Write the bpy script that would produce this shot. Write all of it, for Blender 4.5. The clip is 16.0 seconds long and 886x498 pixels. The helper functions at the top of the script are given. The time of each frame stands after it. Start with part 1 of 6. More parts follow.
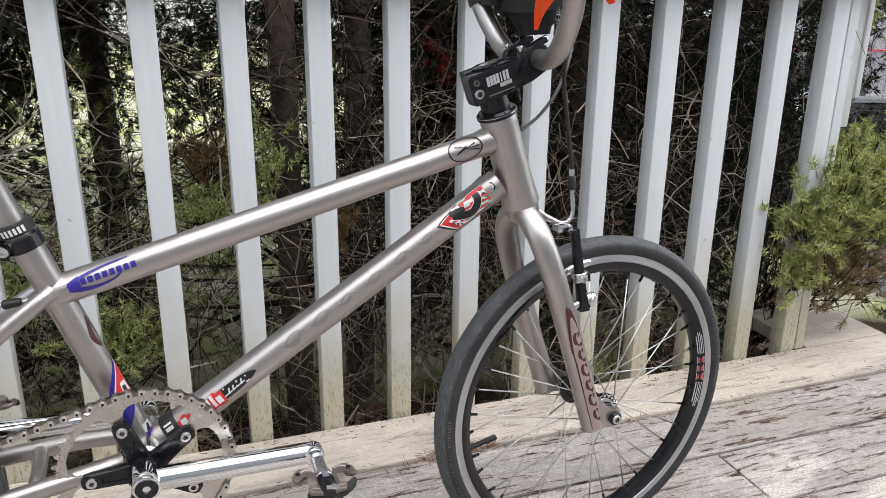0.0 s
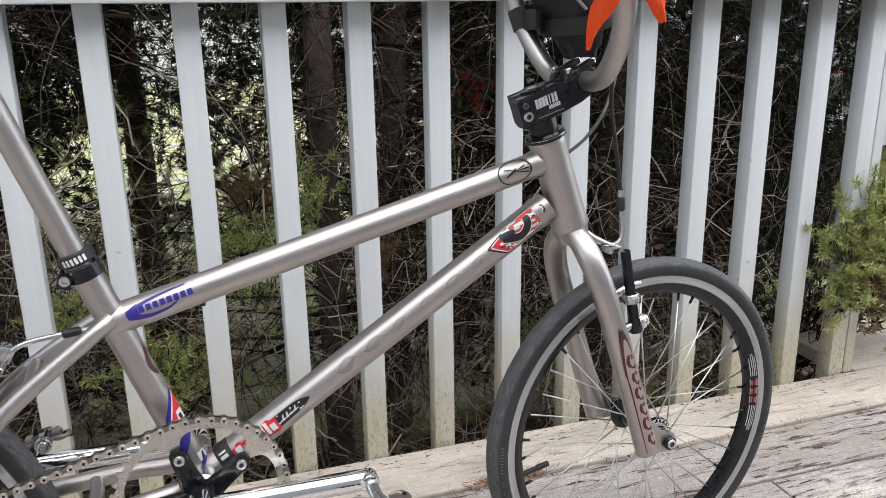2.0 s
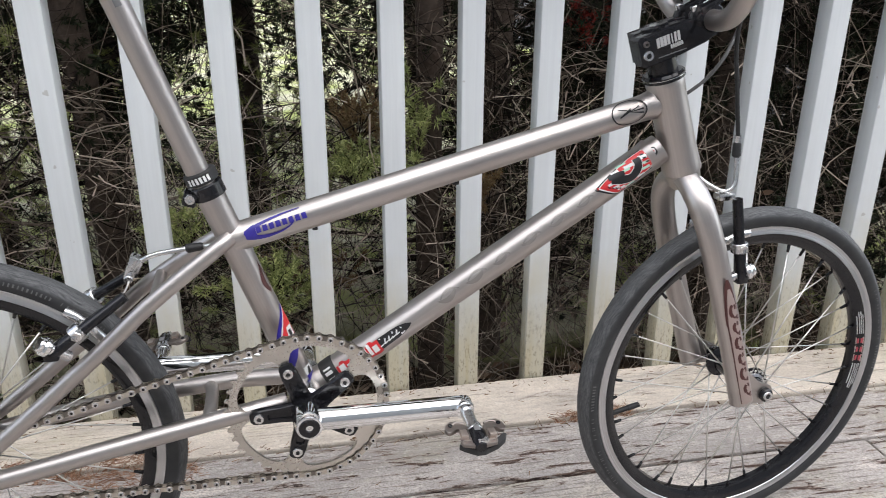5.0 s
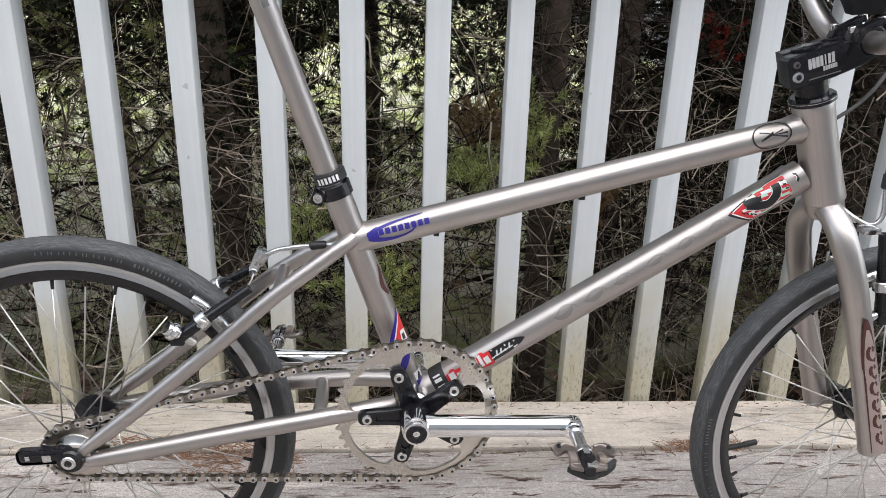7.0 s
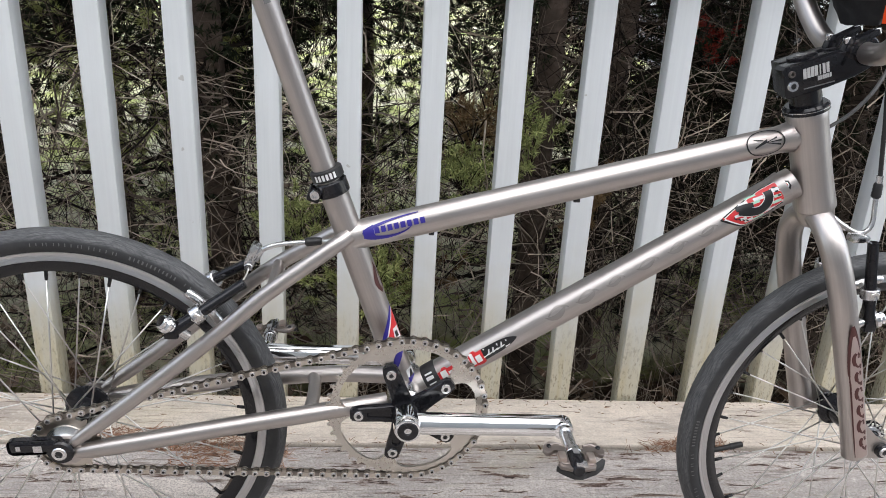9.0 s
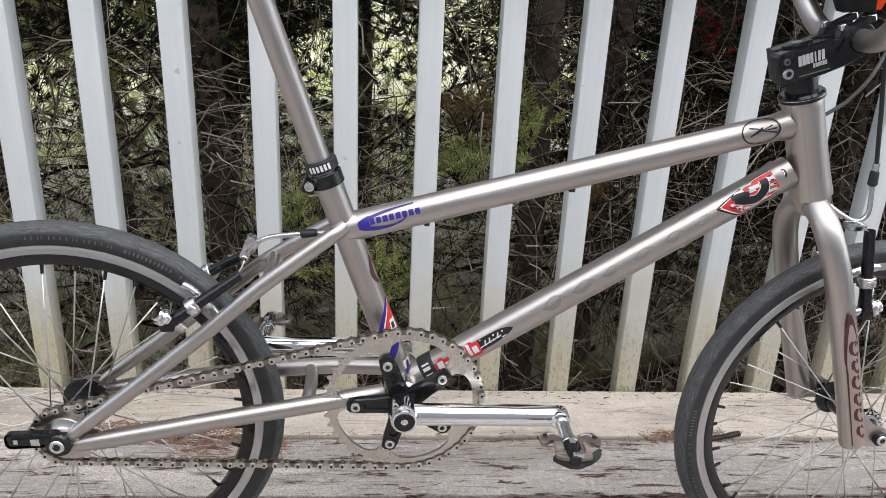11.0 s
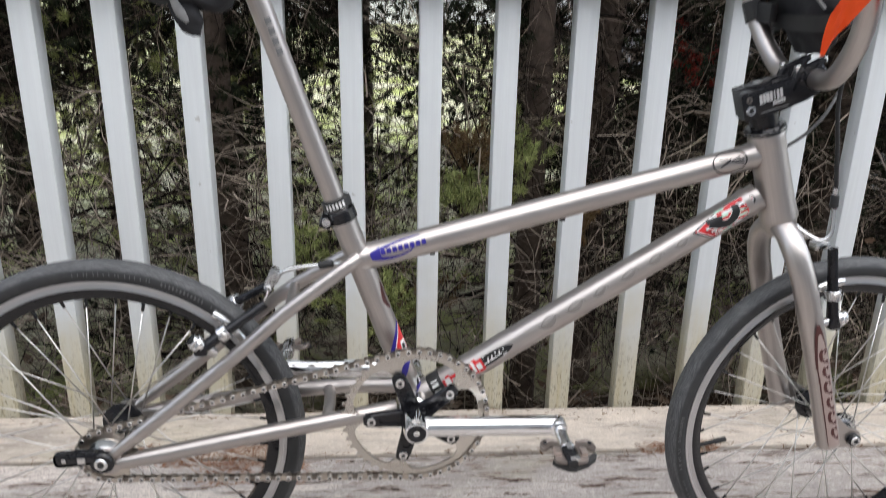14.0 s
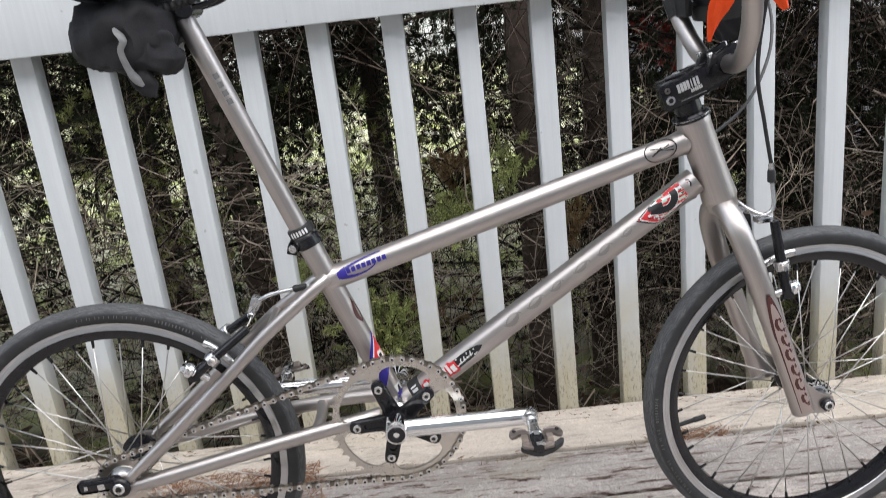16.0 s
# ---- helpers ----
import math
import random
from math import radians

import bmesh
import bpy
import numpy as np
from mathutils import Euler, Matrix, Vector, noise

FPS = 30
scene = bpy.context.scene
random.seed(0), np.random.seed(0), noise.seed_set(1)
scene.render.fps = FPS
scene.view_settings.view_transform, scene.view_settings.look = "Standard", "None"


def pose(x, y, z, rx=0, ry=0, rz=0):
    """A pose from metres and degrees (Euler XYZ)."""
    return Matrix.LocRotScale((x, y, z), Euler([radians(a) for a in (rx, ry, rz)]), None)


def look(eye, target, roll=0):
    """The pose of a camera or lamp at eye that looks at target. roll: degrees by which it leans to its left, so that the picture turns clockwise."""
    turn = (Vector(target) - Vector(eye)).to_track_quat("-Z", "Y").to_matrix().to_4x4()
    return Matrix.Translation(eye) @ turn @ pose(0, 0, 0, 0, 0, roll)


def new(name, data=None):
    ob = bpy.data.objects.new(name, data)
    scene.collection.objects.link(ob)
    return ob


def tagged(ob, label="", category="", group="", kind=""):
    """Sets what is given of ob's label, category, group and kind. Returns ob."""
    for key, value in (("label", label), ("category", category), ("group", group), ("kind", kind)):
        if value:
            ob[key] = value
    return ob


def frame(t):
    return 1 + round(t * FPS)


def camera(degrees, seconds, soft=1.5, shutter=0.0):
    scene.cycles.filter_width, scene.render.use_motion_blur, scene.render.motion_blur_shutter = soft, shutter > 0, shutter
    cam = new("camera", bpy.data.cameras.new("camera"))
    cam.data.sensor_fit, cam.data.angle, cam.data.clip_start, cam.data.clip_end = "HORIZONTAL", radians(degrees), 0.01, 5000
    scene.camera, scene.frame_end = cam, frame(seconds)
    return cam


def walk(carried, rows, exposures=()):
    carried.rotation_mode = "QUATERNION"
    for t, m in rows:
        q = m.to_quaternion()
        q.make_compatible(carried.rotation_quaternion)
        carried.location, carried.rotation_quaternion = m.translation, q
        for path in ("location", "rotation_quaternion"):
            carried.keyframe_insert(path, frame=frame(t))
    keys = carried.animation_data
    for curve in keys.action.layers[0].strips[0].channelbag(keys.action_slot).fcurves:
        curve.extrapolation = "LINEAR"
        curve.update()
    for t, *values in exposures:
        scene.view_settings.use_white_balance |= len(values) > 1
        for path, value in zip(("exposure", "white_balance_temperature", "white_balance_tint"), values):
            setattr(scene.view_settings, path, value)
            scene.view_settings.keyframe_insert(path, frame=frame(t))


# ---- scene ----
cam = camera(58.4, 16.0, soft=0.8, shutter=0.4)
# seconds, eye x y z in metres, yaw, pitch, roll in degrees
ROWS = [
    (0, -0.2647, -1.2399, 0.7627, -19.91, -18.57, 0.75),
    (0.5, -0.2714, -1.2343, 0.7641, -20.02, -18.64, 0.35),
    (1, -0.2747, -1.2270, 0.7585, -19.76, -16.65, -0.72),
    (1.5, -0.2847, -1.2249, 0.7599, -18.97, -16.16, -1.01),
    (2, -0.2934, -1.2314, 0.7528, -18.05, -16.24, -0.84),
    (2.5, -0.3027, -1.2452, 0.7665, -17.14, -17.94, 0.02),
    (3, -0.2997, -1.2459, 0.7690, -15.97, -19.87, 1.34),
    (3.2, -0.2962, -1.2428, 0.7645, -14.59, -20.26, 1.11),
    (5.3, -0.3238, -1.2256, 0.7652, -9.88, -21.67, 0.07),
    (5.5, -0.3340, -1.2163, 0.7680, -7.43, -21.55, 0.81),
    (6, -0.3342, -1.2146, 0.7647, -4.36, -21.65, 1.62),
    (6.5, -0.3335, -1.2139, 0.7641, -3.83, -21.55, 1.71),
    (7, -0.3354, -1.2162, 0.7658, -3.71, -21.25, 1.74),
    (7.5, -0.3351, -1.2268, 0.7716, -3.97, -21.37, 1.88),
    (8, -0.3369, -1.2276, 0.7712, -4.56, -21.61, 2.25),
    (8.5, -0.3430, -1.2240, 0.7739, -4.78, -21.72, 2.76),
    (9, -0.3434, -1.2185, 0.7731, -4.67, -21.68, 3.31),
    (9.2, -0.3434, -1.2185, 0.7731, -5.00, -21.80, 3.50),
    (11.5, -0.3350, -1.2204, 0.7693, -4.44, -22.13, 2.68),
    (12, -0.3348, -1.2219, 0.7690, -4.48, -22.14, 2.53),
    (12.5, -0.3327, -1.2155, 0.7657, -4.62, -22.25, 2.40),
    (13, -0.3291, -1.2152, 0.7634, -4.65, -22.37, 2.02),
    (13.5, -0.3306, -1.2283, 0.7733, -4.56, -22.31, 1.56),
    (14, -0.3467, -1.3058, 0.8009, -4.38, -19.98, 1.30),
    (14.2, -0.3431, -1.3138, 0.8218, -4.83, -17.52, 1.84),
    (14.5, -0.2955, -1.3351, 0.8044, -5.53, -16.34, 1.36),
    (14.8, -0.2632, -1.3425, 0.7898, -5.61, -18.95, 1.16),
    (15, -0.2467, -1.3290, 0.7666, -3.22, -20.43, -0.09),
    (15.2, -0.2462, -1.3340, 0.7583, -1.12, -20.11, -0.84),
    (15.5, -0.2233, -1.3663, 0.7852, 2.14, -20.60, -3.32),
    (15.7, -0.2050, -1.3869, 0.7956, 2.09, -19.73, -6.12),
    (16, -0.2149, -1.3934, 0.7962, 0.66, -17.49, -6.60),
]
walk(cam, [(t, pose(x, y, z, 0, 0, yaw) @ pose(0, 0, 0, 90 + pitch, 0, 0) @ pose(0, 0, 0, 0, 0, roll)) for t, x, y, z, yaw, pitch, roll in ROWS])

# ---- light: an overcast day ----
world = bpy.data.worlds.new("overcast_sky")
scene.world = world
world.use_nodes = True
wn = world.node_tree
sky = wn.nodes.new("ShaderNodeTexSky")
sky.sky_type = "NISHITA"
sky.sun_disc = False
sky.sun_elevation, sky.sun_rotation = radians(62), radians(152)
sky.dust_density, sky.air_density, sky.ozone_density = 1.0, 1.0, 1.5
soft_sky = wn.nodes.new("ShaderNodeHueSaturation")
soft_sky.inputs["Saturation"].default_value = 0.45
wn.links.new(sky.outputs["Color"], soft_sky.inputs["Color"])
wn.links.new(soft_sky.outputs["Color"], wn.nodes["Background"].inputs["Color"])
wn.nodes["Background"].inputs["Strength"].default_value = 0.15
sun = new("sun", bpy.data.lights.new("sun", "SUN"))
sun.data.energy, sun.data.angle, sun.data.color = 1.35, radians(105), (1.0, 0.955, 0.90)
sun.matrix_world = look((1.7, -3.2, 6.9), (0, 0, 0))
scene.view_settings.exposure = 1.40

# ---- materials ----
def material(name, color=(0.5, 0.5, 0.5), rough=0.5, metal=0.0, **more):
    m = bpy.data.materials.new(name)
    m.use_nodes = True
    b = m.node_tree.nodes["Principled BSDF"]
    b.inputs["Base Color"].default_value = (*color, 1)
    b.inputs["Roughness"].default_value = rough
    b.inputs["Metallic"].default_value = metal
    for key, value in more.items():
        b.inputs[key.replace("_", " ")].default_value = value
    return m


class Nodes:
    """Short hand for building node trees."""

    def __init__(self, m):
        self.t = m.node_tree
        self.bsdf = self.t.nodes["Principled BSDF"]

    def add(self, kind, **inputs):
        n = self.t.nodes.new(kind)
        for key, value in inputs.items():
            self.plug(n.inputs[key.replace("_", " ")], value)
        return n

    def plug(self, socket, value):
        if isinstance(value, bpy.types.NodeSocket):
            self.t.links.new(value, socket)
        elif isinstance(value, bpy.types.Node):
            self.t.links.new(value.outputs[0], socket)
        else:
            socket.default_value = value

    def coords(self, scale=(1, 1, 1), jitter=0.0):
        """Object coordinates at real size; jitter shifts them from object to object."""
        co = self.t.nodes.new("ShaderNodeTexCoord").outputs["Object"]
        m = self.add("ShaderNodeMapping", Vector=co, Scale=scale)
        if jitter:
            info = self.t.nodes.new("ShaderNodeObjectInfo")
            sh = self.add("ShaderNodeVectorMath", Vector=info.outputs["Random"])
            sh.operation = "SCALE"
            sh.inputs["Scale"].default_value = jitter
            self.plug(m.inputs["Location"], sh.outputs[0])
        return m.outputs[0]

    def noise(self, vec, scale, detail=4.0, rough=0.55, distort=0.0):
        n = self.add("ShaderNodeTexNoise", Vector=vec, Scale=scale, Detail=detail, Roughness=rough, Distortion=distort)
        return n.outputs["Fac"]

    def ramp(self, fac, *stops):
        r = self.add("ShaderNodeValToRGB", Fac=fac)
        els = r.color_ramp.elements
        while len(els) < len(stops):
            els.new(0.5)
        for e, (p, c) in zip(els, stops):
            e.position = p
            e.color = (c, c, c, 1) if isinstance(c, (int, float)) else (*c, 1)
        return r.outputs["Color"]

    def mix(self, fac, a, b, how="MIX"):
        n = self.t.nodes.new("ShaderNodeMix")
        n.data_type, n.blend_type = "RGBA", how
        for sock, v in ((n.inputs[0], fac), (n.inputs[6], a), (n.inputs[7], b)):
            self.plug(sock, (*v, 1) if isinstance(v, tuple) and len(v) == 3 else v)
        return n.outputs[2]

    def calc(self, how, a, b=0.0):
        n = self.t.nodes.new("ShaderNodeMath")
        n.operation = how
        self.plug(n.inputs[0], a)
        self.plug(n.inputs[1], b)
        return n.outputs[0]

    def bump(self, height, strength=0.3, distance=0.002):
        n = self.add("ShaderNodeBump", Strength=strength, Distance=distance, Height=height)
        self.plug(self.bsdf.inputs["Normal"], n.outputs[0])

    def color(self, c):
        self.plug(self.bsdf.inputs["Base Color"], c)

    def rough(self, r):
        self.plug(self.bsdf.inputs["Roughness"], r)


def weathered_wood(name, pale, grey, worn):
    """Old deck boards: tan wood with fine grit, hair lines along the grain, dark flaked splits, pale flaking stain and green dirt."""
    m = material(name, pale, 0.85, Specular_IOR_Level=0.25)
    n = Nodes(m)
    co = n.coords(jitter=37.0)
    def stretched(sx, sy):
        return n.add("ShaderNodeMapping", Vector=co, Scale=(sx, sy, sy)).outputs[0]
    def times(a, b):
        return n.calc("MULTIPLY", a, b)
    tone = n.noise(stretched(5.0, 18.0), 1.0, 6, 0.65, 0.6)
    mask = n.noise(stretched(2.2, 7.0), 1.0, 5, 0.6, 0.5)
    mask2 = n.noise(stretched(3.1, 9.0), 1.3, 5, 0.62, 0.3)
    grit = n.noise(co, 330.0, 3, 0.75)
    grit2 = n.noise(co, 120.0, 4, 0.7)
    hair = n.noise(stretched(11.0, 190.0), 1.0, 5, 0.62, 0.25)
    hair2 = n.noise(stretched(14.0, 330.0), 1.0, 3, 0.6, 0.2)
    flake = n.noise(stretched(13.0, 84.0), 1.0, 7, 0.70, 0.5)
    c = n.mix(n.ramp(tone, (0.3, 0.0), (0.7, 1.0)), tuple(0.80 * v for v in pale), pale)
    wear = n.ramp(n.calc("ADD", mask, times(n.calc("SUBTRACT", flake, 0.5), 0.35)), (0.50 - worn, 0.0), (0.60 - worn, 1.0))
    c = n.mix(wear, c, n.mix(n.ramp(tone, (0.35, 0.0), (0.62, 1.0)), tuple(0.72 * v for v in grey), grey))
    c = n.mix(n.ramp(grit, (0.40, 0.70 if worn > 0 else 0.30), (0.54, 0.0)), c, tuple(0.45 * v for v in grey))
    blot = n.noise(stretched(1.1, 3.2), 3.0, 6, 0.7, 0.8)
    c = n.mix(n.ramp(blot, (0.46, 0.0), (0.66, 0.55)), c, tuple(0.62 * v for v in grey))
    c = n.mix(n.ramp(grit2, (0.54, 0.0), (0.70, 0.42)), c, (0.80, 0.75, 0.68))
    c = n.mix(times(n.ramp(mask2, (0.55, 0.0), (0.72, 0.5)), n.ramp(grit2, (0.3, 0.3), (0.7, 1.0))), c, (0.30, 0.27, 0.15))
    lines = times(n.ramp(hair, (0.57, 0.0), (0.62, 0.55)), n.ramp(mask2, (0.42 - worn, 0.12), (0.56 - worn, 1.0)))
    c = n.mix(lines, c, (0.13, 0.105, 0.09))
    c = n.mix(n.ramp(hair2, (0.64, 0.0), (0.70, 0.5)), c, (0.16, 0.13, 0.11))
    edge = 0.584 if worn > 0 else 0.608
    split = times(n.ramp(flake, (edge, 0.0), (edge + 0.018, 1.0)), n.ramp(mask, (0.50 - worn, 0.0), (0.56 - worn, 1.0)))
    rim = times(n.ramp(flake, (edge - 0.045, 0.0), (edge, 0.7)), n.ramp(mask, (0.50 - worn, 0.0), (0.56 - worn, 1.0)))
    c = n.mix(rim, c, (0.24, 0.17, 0.13))
    c = n.mix(split, c, n.mix(n.ramp(hair, (0.4, 0.0), (0.6, 1.0)), (0.035, 0.025, 0.022), (0.14, 0.09, 0.07)))
    n.color(c)
    h = n.calc("SUBTRACT", n.calc("ADD", times(grit, 0.35), n.calc("ADD", hair, times(flake, 0.8))), n.calc("ADD", times(split, 1.6), times(lines, 0.8)))
    n.bump(h, 0.7, 0.002)
    return m


def white_paint(name, base=(0.655, 0.682, 0.69)):
    """Old white paint on timber: faint brush grain, scuffs, green and tan grime rising from the foot."""
    m = material(name, base, 0.5)
    n = Nodes(m)
    co = n.coords(jitter=11.0)
    up = n.add("ShaderNodeSeparateXYZ", Vector=n.t.nodes.new("ShaderNodeTexCoord").outputs["Object"]).outputs[2]
    streak = n.noise(n.add("ShaderNodeMapping", Vector=co, Scale=(60, 60, 2.2)).outputs[0], 2.0, 5, 0.6, 0.3)
    patch = n.noise(co, 7.0, 5, 0.6)
    dots = n.noise(co, 55.0, 3, 0.5)
    foot = n.calc("SUBTRACT", 1.0, n.calc("MULTIPLY", up, 3.3))
    grime = n.calc("MULTIPLY", n.ramp(n.calc("ADD", foot, n.calc("MULTIPLY", n.calc("SUBTRACT", patch, 0.5), 1.2)), (0.08, 0.0), (0.80, 1.0)), n.ramp(streak, (0.25, 0.55), (0.7, 1.0)))
    c = n.mix(n.ramp(streak, (0.3, 0.0), (0.7, 1.0)), tuple(0.93 * v for v in base), base)
    c = n.mix(grime, c, n.mix(patch, (0.43, 0.39, 0.24), (0.60, 0.54, 0.39)))
    c = n.mix(n.ramp(dots, (0.735, 0.0), (0.755, 0.5)), c, (0.3, 0.28, 0.24))
    mould = n.noise(n.add("ShaderNodeMapping", Vector=co, Scale=(260, 260, 90)).outputs[0], 1.0, 4, 0.65)
    c = n.mix(n.calc("MULTIPLY", n.ramp(mould, (0.52, 0.0), (0.66, 0.8)), n.ramp(foot, (0.42, 0.0), (0.95, 1.0))), c, (0.16, 0.13, 0.08))
    n.color(c)
    n.bump(n.calc("ADD", streak, n.calc("MULTIPLY", patch, 0.5)), 0.25, 0.0012)
    return m


def brushed_metal(name, base, rough, grain=0.1, metal=1.0, scale=420.0):
    m = material(name, base, rough, metal)
    n = Nodes(m)
    co = n.coords()
    fine = n.noise(co, scale, 3, 0.6)
    big = n.noise(co, 14.0, 4, 0.6)
    n.rough(n.calc("ADD", rough - grain, n.calc("MULTIPLY", n.calc("ADD", fine, big), grain)))
    n.color(n.mix(big, tuple(0.88 * v for v in base), base))
    n.bump(fine, 0.05, 0.0002)
    return m


def drawn_metal(name, base, rough):
    """Bare drawn tube: fine streaks along its length, soft clouding and small scuffs."""
    m = material(name, base, rough, 1.0)
    n = Nodes(m)
    uv = n.t.nodes.new("ShaderNodeTexCoord").outputs["UV"]
    line = n.noise(n.add("ShaderNodeMapping", Vector=uv, Scale=(1500, 9, 1)).outputs[0], 1.0, 3, 0.6)
    band = n.noise(n.add("ShaderNodeMapping", Vector=uv, Scale=(330, 3, 1)).outputs[0], 1.0, 4, 0.6)
    co = n.coords()
    cloud, scuff = n.noise(co, 22.0, 5, 0.65), n.noise(co, 240.0, 3, 0.7)
    c = n.mix(n.ramp(band, (0.3, 0.0), (0.7, 1.0)), tuple(0.84 * v for v in base), base)
    c = n.mix(n.ramp(cloud, (0.35, 0.35), (0.65, 0.0)), c, tuple(0.80 * v for v in base))
    n.color(c)
    n.rough(n.calc("ADD", rough - 0.10, n.calc("ADD", n.calc("MULTIPLY", line, 0.10), n.calc("MULTIPLY", n.calc("ADD", cloud, band), 0.05))))
    n.bump(n.calc("ADD", n.calc("MULTIPLY", line, 0.8), n.calc("ADD", n.calc("MULTIPLY", band, 1.2), n.calc("MULTIPLY", scuff, 0.25))), 0.22, 0.00035)
    return m


def mottled(name, a, b, rough=0.6, scale=60.0, bump=0.2, distance=0.001, metal=0.0):
    """Two tones of one stuff at two scales, with a little relief."""
    m = material(name, a, rough, metal)
    n = Nodes(m)
    co = n.coords(jitter=5.0)
    fine, big = n.noise(co, scale, 5, 0.65), n.noise(co, scale / 9, 4, 0.6)
    n.color(n.mix(n.ramp(n.calc("MULTIPLY", n.calc("ADD", fine, big), 0.5), (0.35, 0.0), (0.65, 1.0)), a, b))
    n.bump(fine, bump, distance)
    return m


def island_mix(name, a, b, rough=0.7, lean=1.0):
    """A colour that varies from loose piece to loose piece of one mesh."""
    m = material(name, a, rough, Specular_IOR_Level=0.12)
    n = Nodes(m)
    geo = n.t.nodes.new("ShaderNodeNewGeometry")
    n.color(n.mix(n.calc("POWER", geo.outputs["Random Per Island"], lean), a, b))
    return m


DECK_CLEAN = weathered_wood("pale_weathered_board", (0.71, 0.625, 0.53), (0.52, 0.46, 0.40), -0.03)
DECK_WORN = weathered_wood("grey_flaking_board", (0.74, 0.665, 0.60), (0.49, 0.445, 0.415), 0.11)
PAINT = white_paint("old_white_paint")
TRIM_PAINT = mottled("dull_white_paint", (0.6, 0.62, 0.6), (0.68, 0.69, 0.68), 0.5, 30, 0.1)
TITANIUM = drawn_metal("bare_titanium", (0.555, 0.515, 0.49), 0.38)
# darker copy of the chain steel, for plates lying in shade
SHADED_STEEL = brushed_metal("shaded_chain_steel", (0.26, 0.235, 0.21), 0.4, 0.1)
RING_METAL = brushed_metal("dull_silver_alloy", (0.66, 0.625, 0.575), 0.29, 0.12)
WORN_STEEL = brushed_metal("worn_grey_steel", (0.30, 0.262, 0.24), 0.36, 0.16, scale=150.0)
PALE_CLAW = brushed_metal("worn_rosy_steel", (0.70, 0.60, 0.54), 0.33, 0.12, scale=150.0)
CHROME = material("chrome", (0.86, 0.87, 0.88), 0.06, 1.0)
ALLOY = brushed_metal("polished_alloy", (0.72, 0.72, 0.72), 0.24, 0.06)
RIM_SILVER = brushed_metal("brake_track_alloy", (0.62, 0.62, 0.63), 0.34, 0.08, scale=200.0)
STEEL = brushed_metal("spoke_steel", (0.74, 0.72, 0.69), 0.33, 0.06)
CHAIN_STEEL = brushed_metal("chain_steel", (0.60, 0.55, 0.49), 0.30, 0.08)
BLACK_ALLOY = mottled("black_anodised_alloy", (0.008, 0.008, 0.010), (0.014, 0.014, 0.016), 0.15, 90, 0.03)
BLACK_ALLOY.node_tree.nodes["Principled BSDF"].inputs["Specular IOR Level"].default_value = 0.4
BLACK_PLASTIC = mottled("black_plastic", (0.012, 0.012, 0.013), (0.022, 0.022, 0.022), 0.5, 120, 0.1)
RUBBER = mottled("tyre_rubber", (0.028, 0.029, 0.031), (0.055, 0.055, 0.057), 0.55, 160, 0.5, 0.0012)


def tyre_rubber():
    """Matt rubber with a fine slanted tread round the crown and dusty wear."""
    m = material("tyre_tread_rubber", (0.035, 0.036, 0.038), 0.6)
    n = Nodes(m)
    co = n.coords()
    xyz = n.add("ShaderNodeSeparateXYZ", Vector=co).outputs
    turn = n.calc("ARCTAN2", xyz[2], xyz[0])
    r = n.calc("SQRT", n.calc("ADD", n.calc("MULTIPLY", xyz[0], xyz[0]), n.calc("MULTIPLY", xyz[2], xyz[2])))
    crown = n.ramp(n.calc("DIVIDE", n.calc("SUBTRACT", r, 0.2235), 0.003), (0.0, 0.0), (1.0, 1.0))
    wave = n.calc("SINE", n.calc("ADD", n.calc("MULTIPLY", turn, 190.0), n.calc("MULTIPLY", n.calc("ABSOLUTE", xyz[1]), 1500.0)))
    hatch = n.calc("MULTIPLY", n.ramp(wave, (0.55, 0.0), (0.75, 1.0)), crown)
    dust = n.noise(co, 45.0, 5, 0.65)
    fine = n.noise(co, 380.0, 3, 0.6)
    c = n.mix(n.ramp(dust, (0.45, 0.0), (0.72, 0.5)), (0.022, 0.023, 0.025), (0.06, 0.059, 0.057))
    scrape = n.noise(n.add("ShaderNodeCombineXYZ", X=n.calc("MULTIPLY", turn, 16.0), Y=n.calc("MULTIPLY", n.calc("ADD", xyz[1], n.calc("MULTIPLY", n.calc("SINE", n.calc("MULTIPLY", turn, 23.0)), 0.0012)), 950.0)), 1.0, 4, 0.65, 0.3)
    worn = n.mix(n.ramp(scrape, (0.35, 0.0), (0.65, 1.0)), (0.038, 0.040, 0.043), (0.125, 0.127, 0.130))
    c = n.mix(n.calc("MULTIPLY", crown, n.ramp(dust, (0.3, 0.55), (0.6, 1.0))), c, worn)
    c = n.mix(n.calc("MULTIPLY", hatch, 0.14), c, (0.016, 0.016, 0.017))
    n.color(c)
    n.rough(n.calc("ADD", 0.5, n.calc("MULTIPLY", dust, 0.25)))
    n.bump(n.calc("SUBTRACT", n.calc("MULTIPLY", fine, 0.3), n.calc("MULTIPLY", hatch, 0.5)), 0.4, 0.0008)
    return m


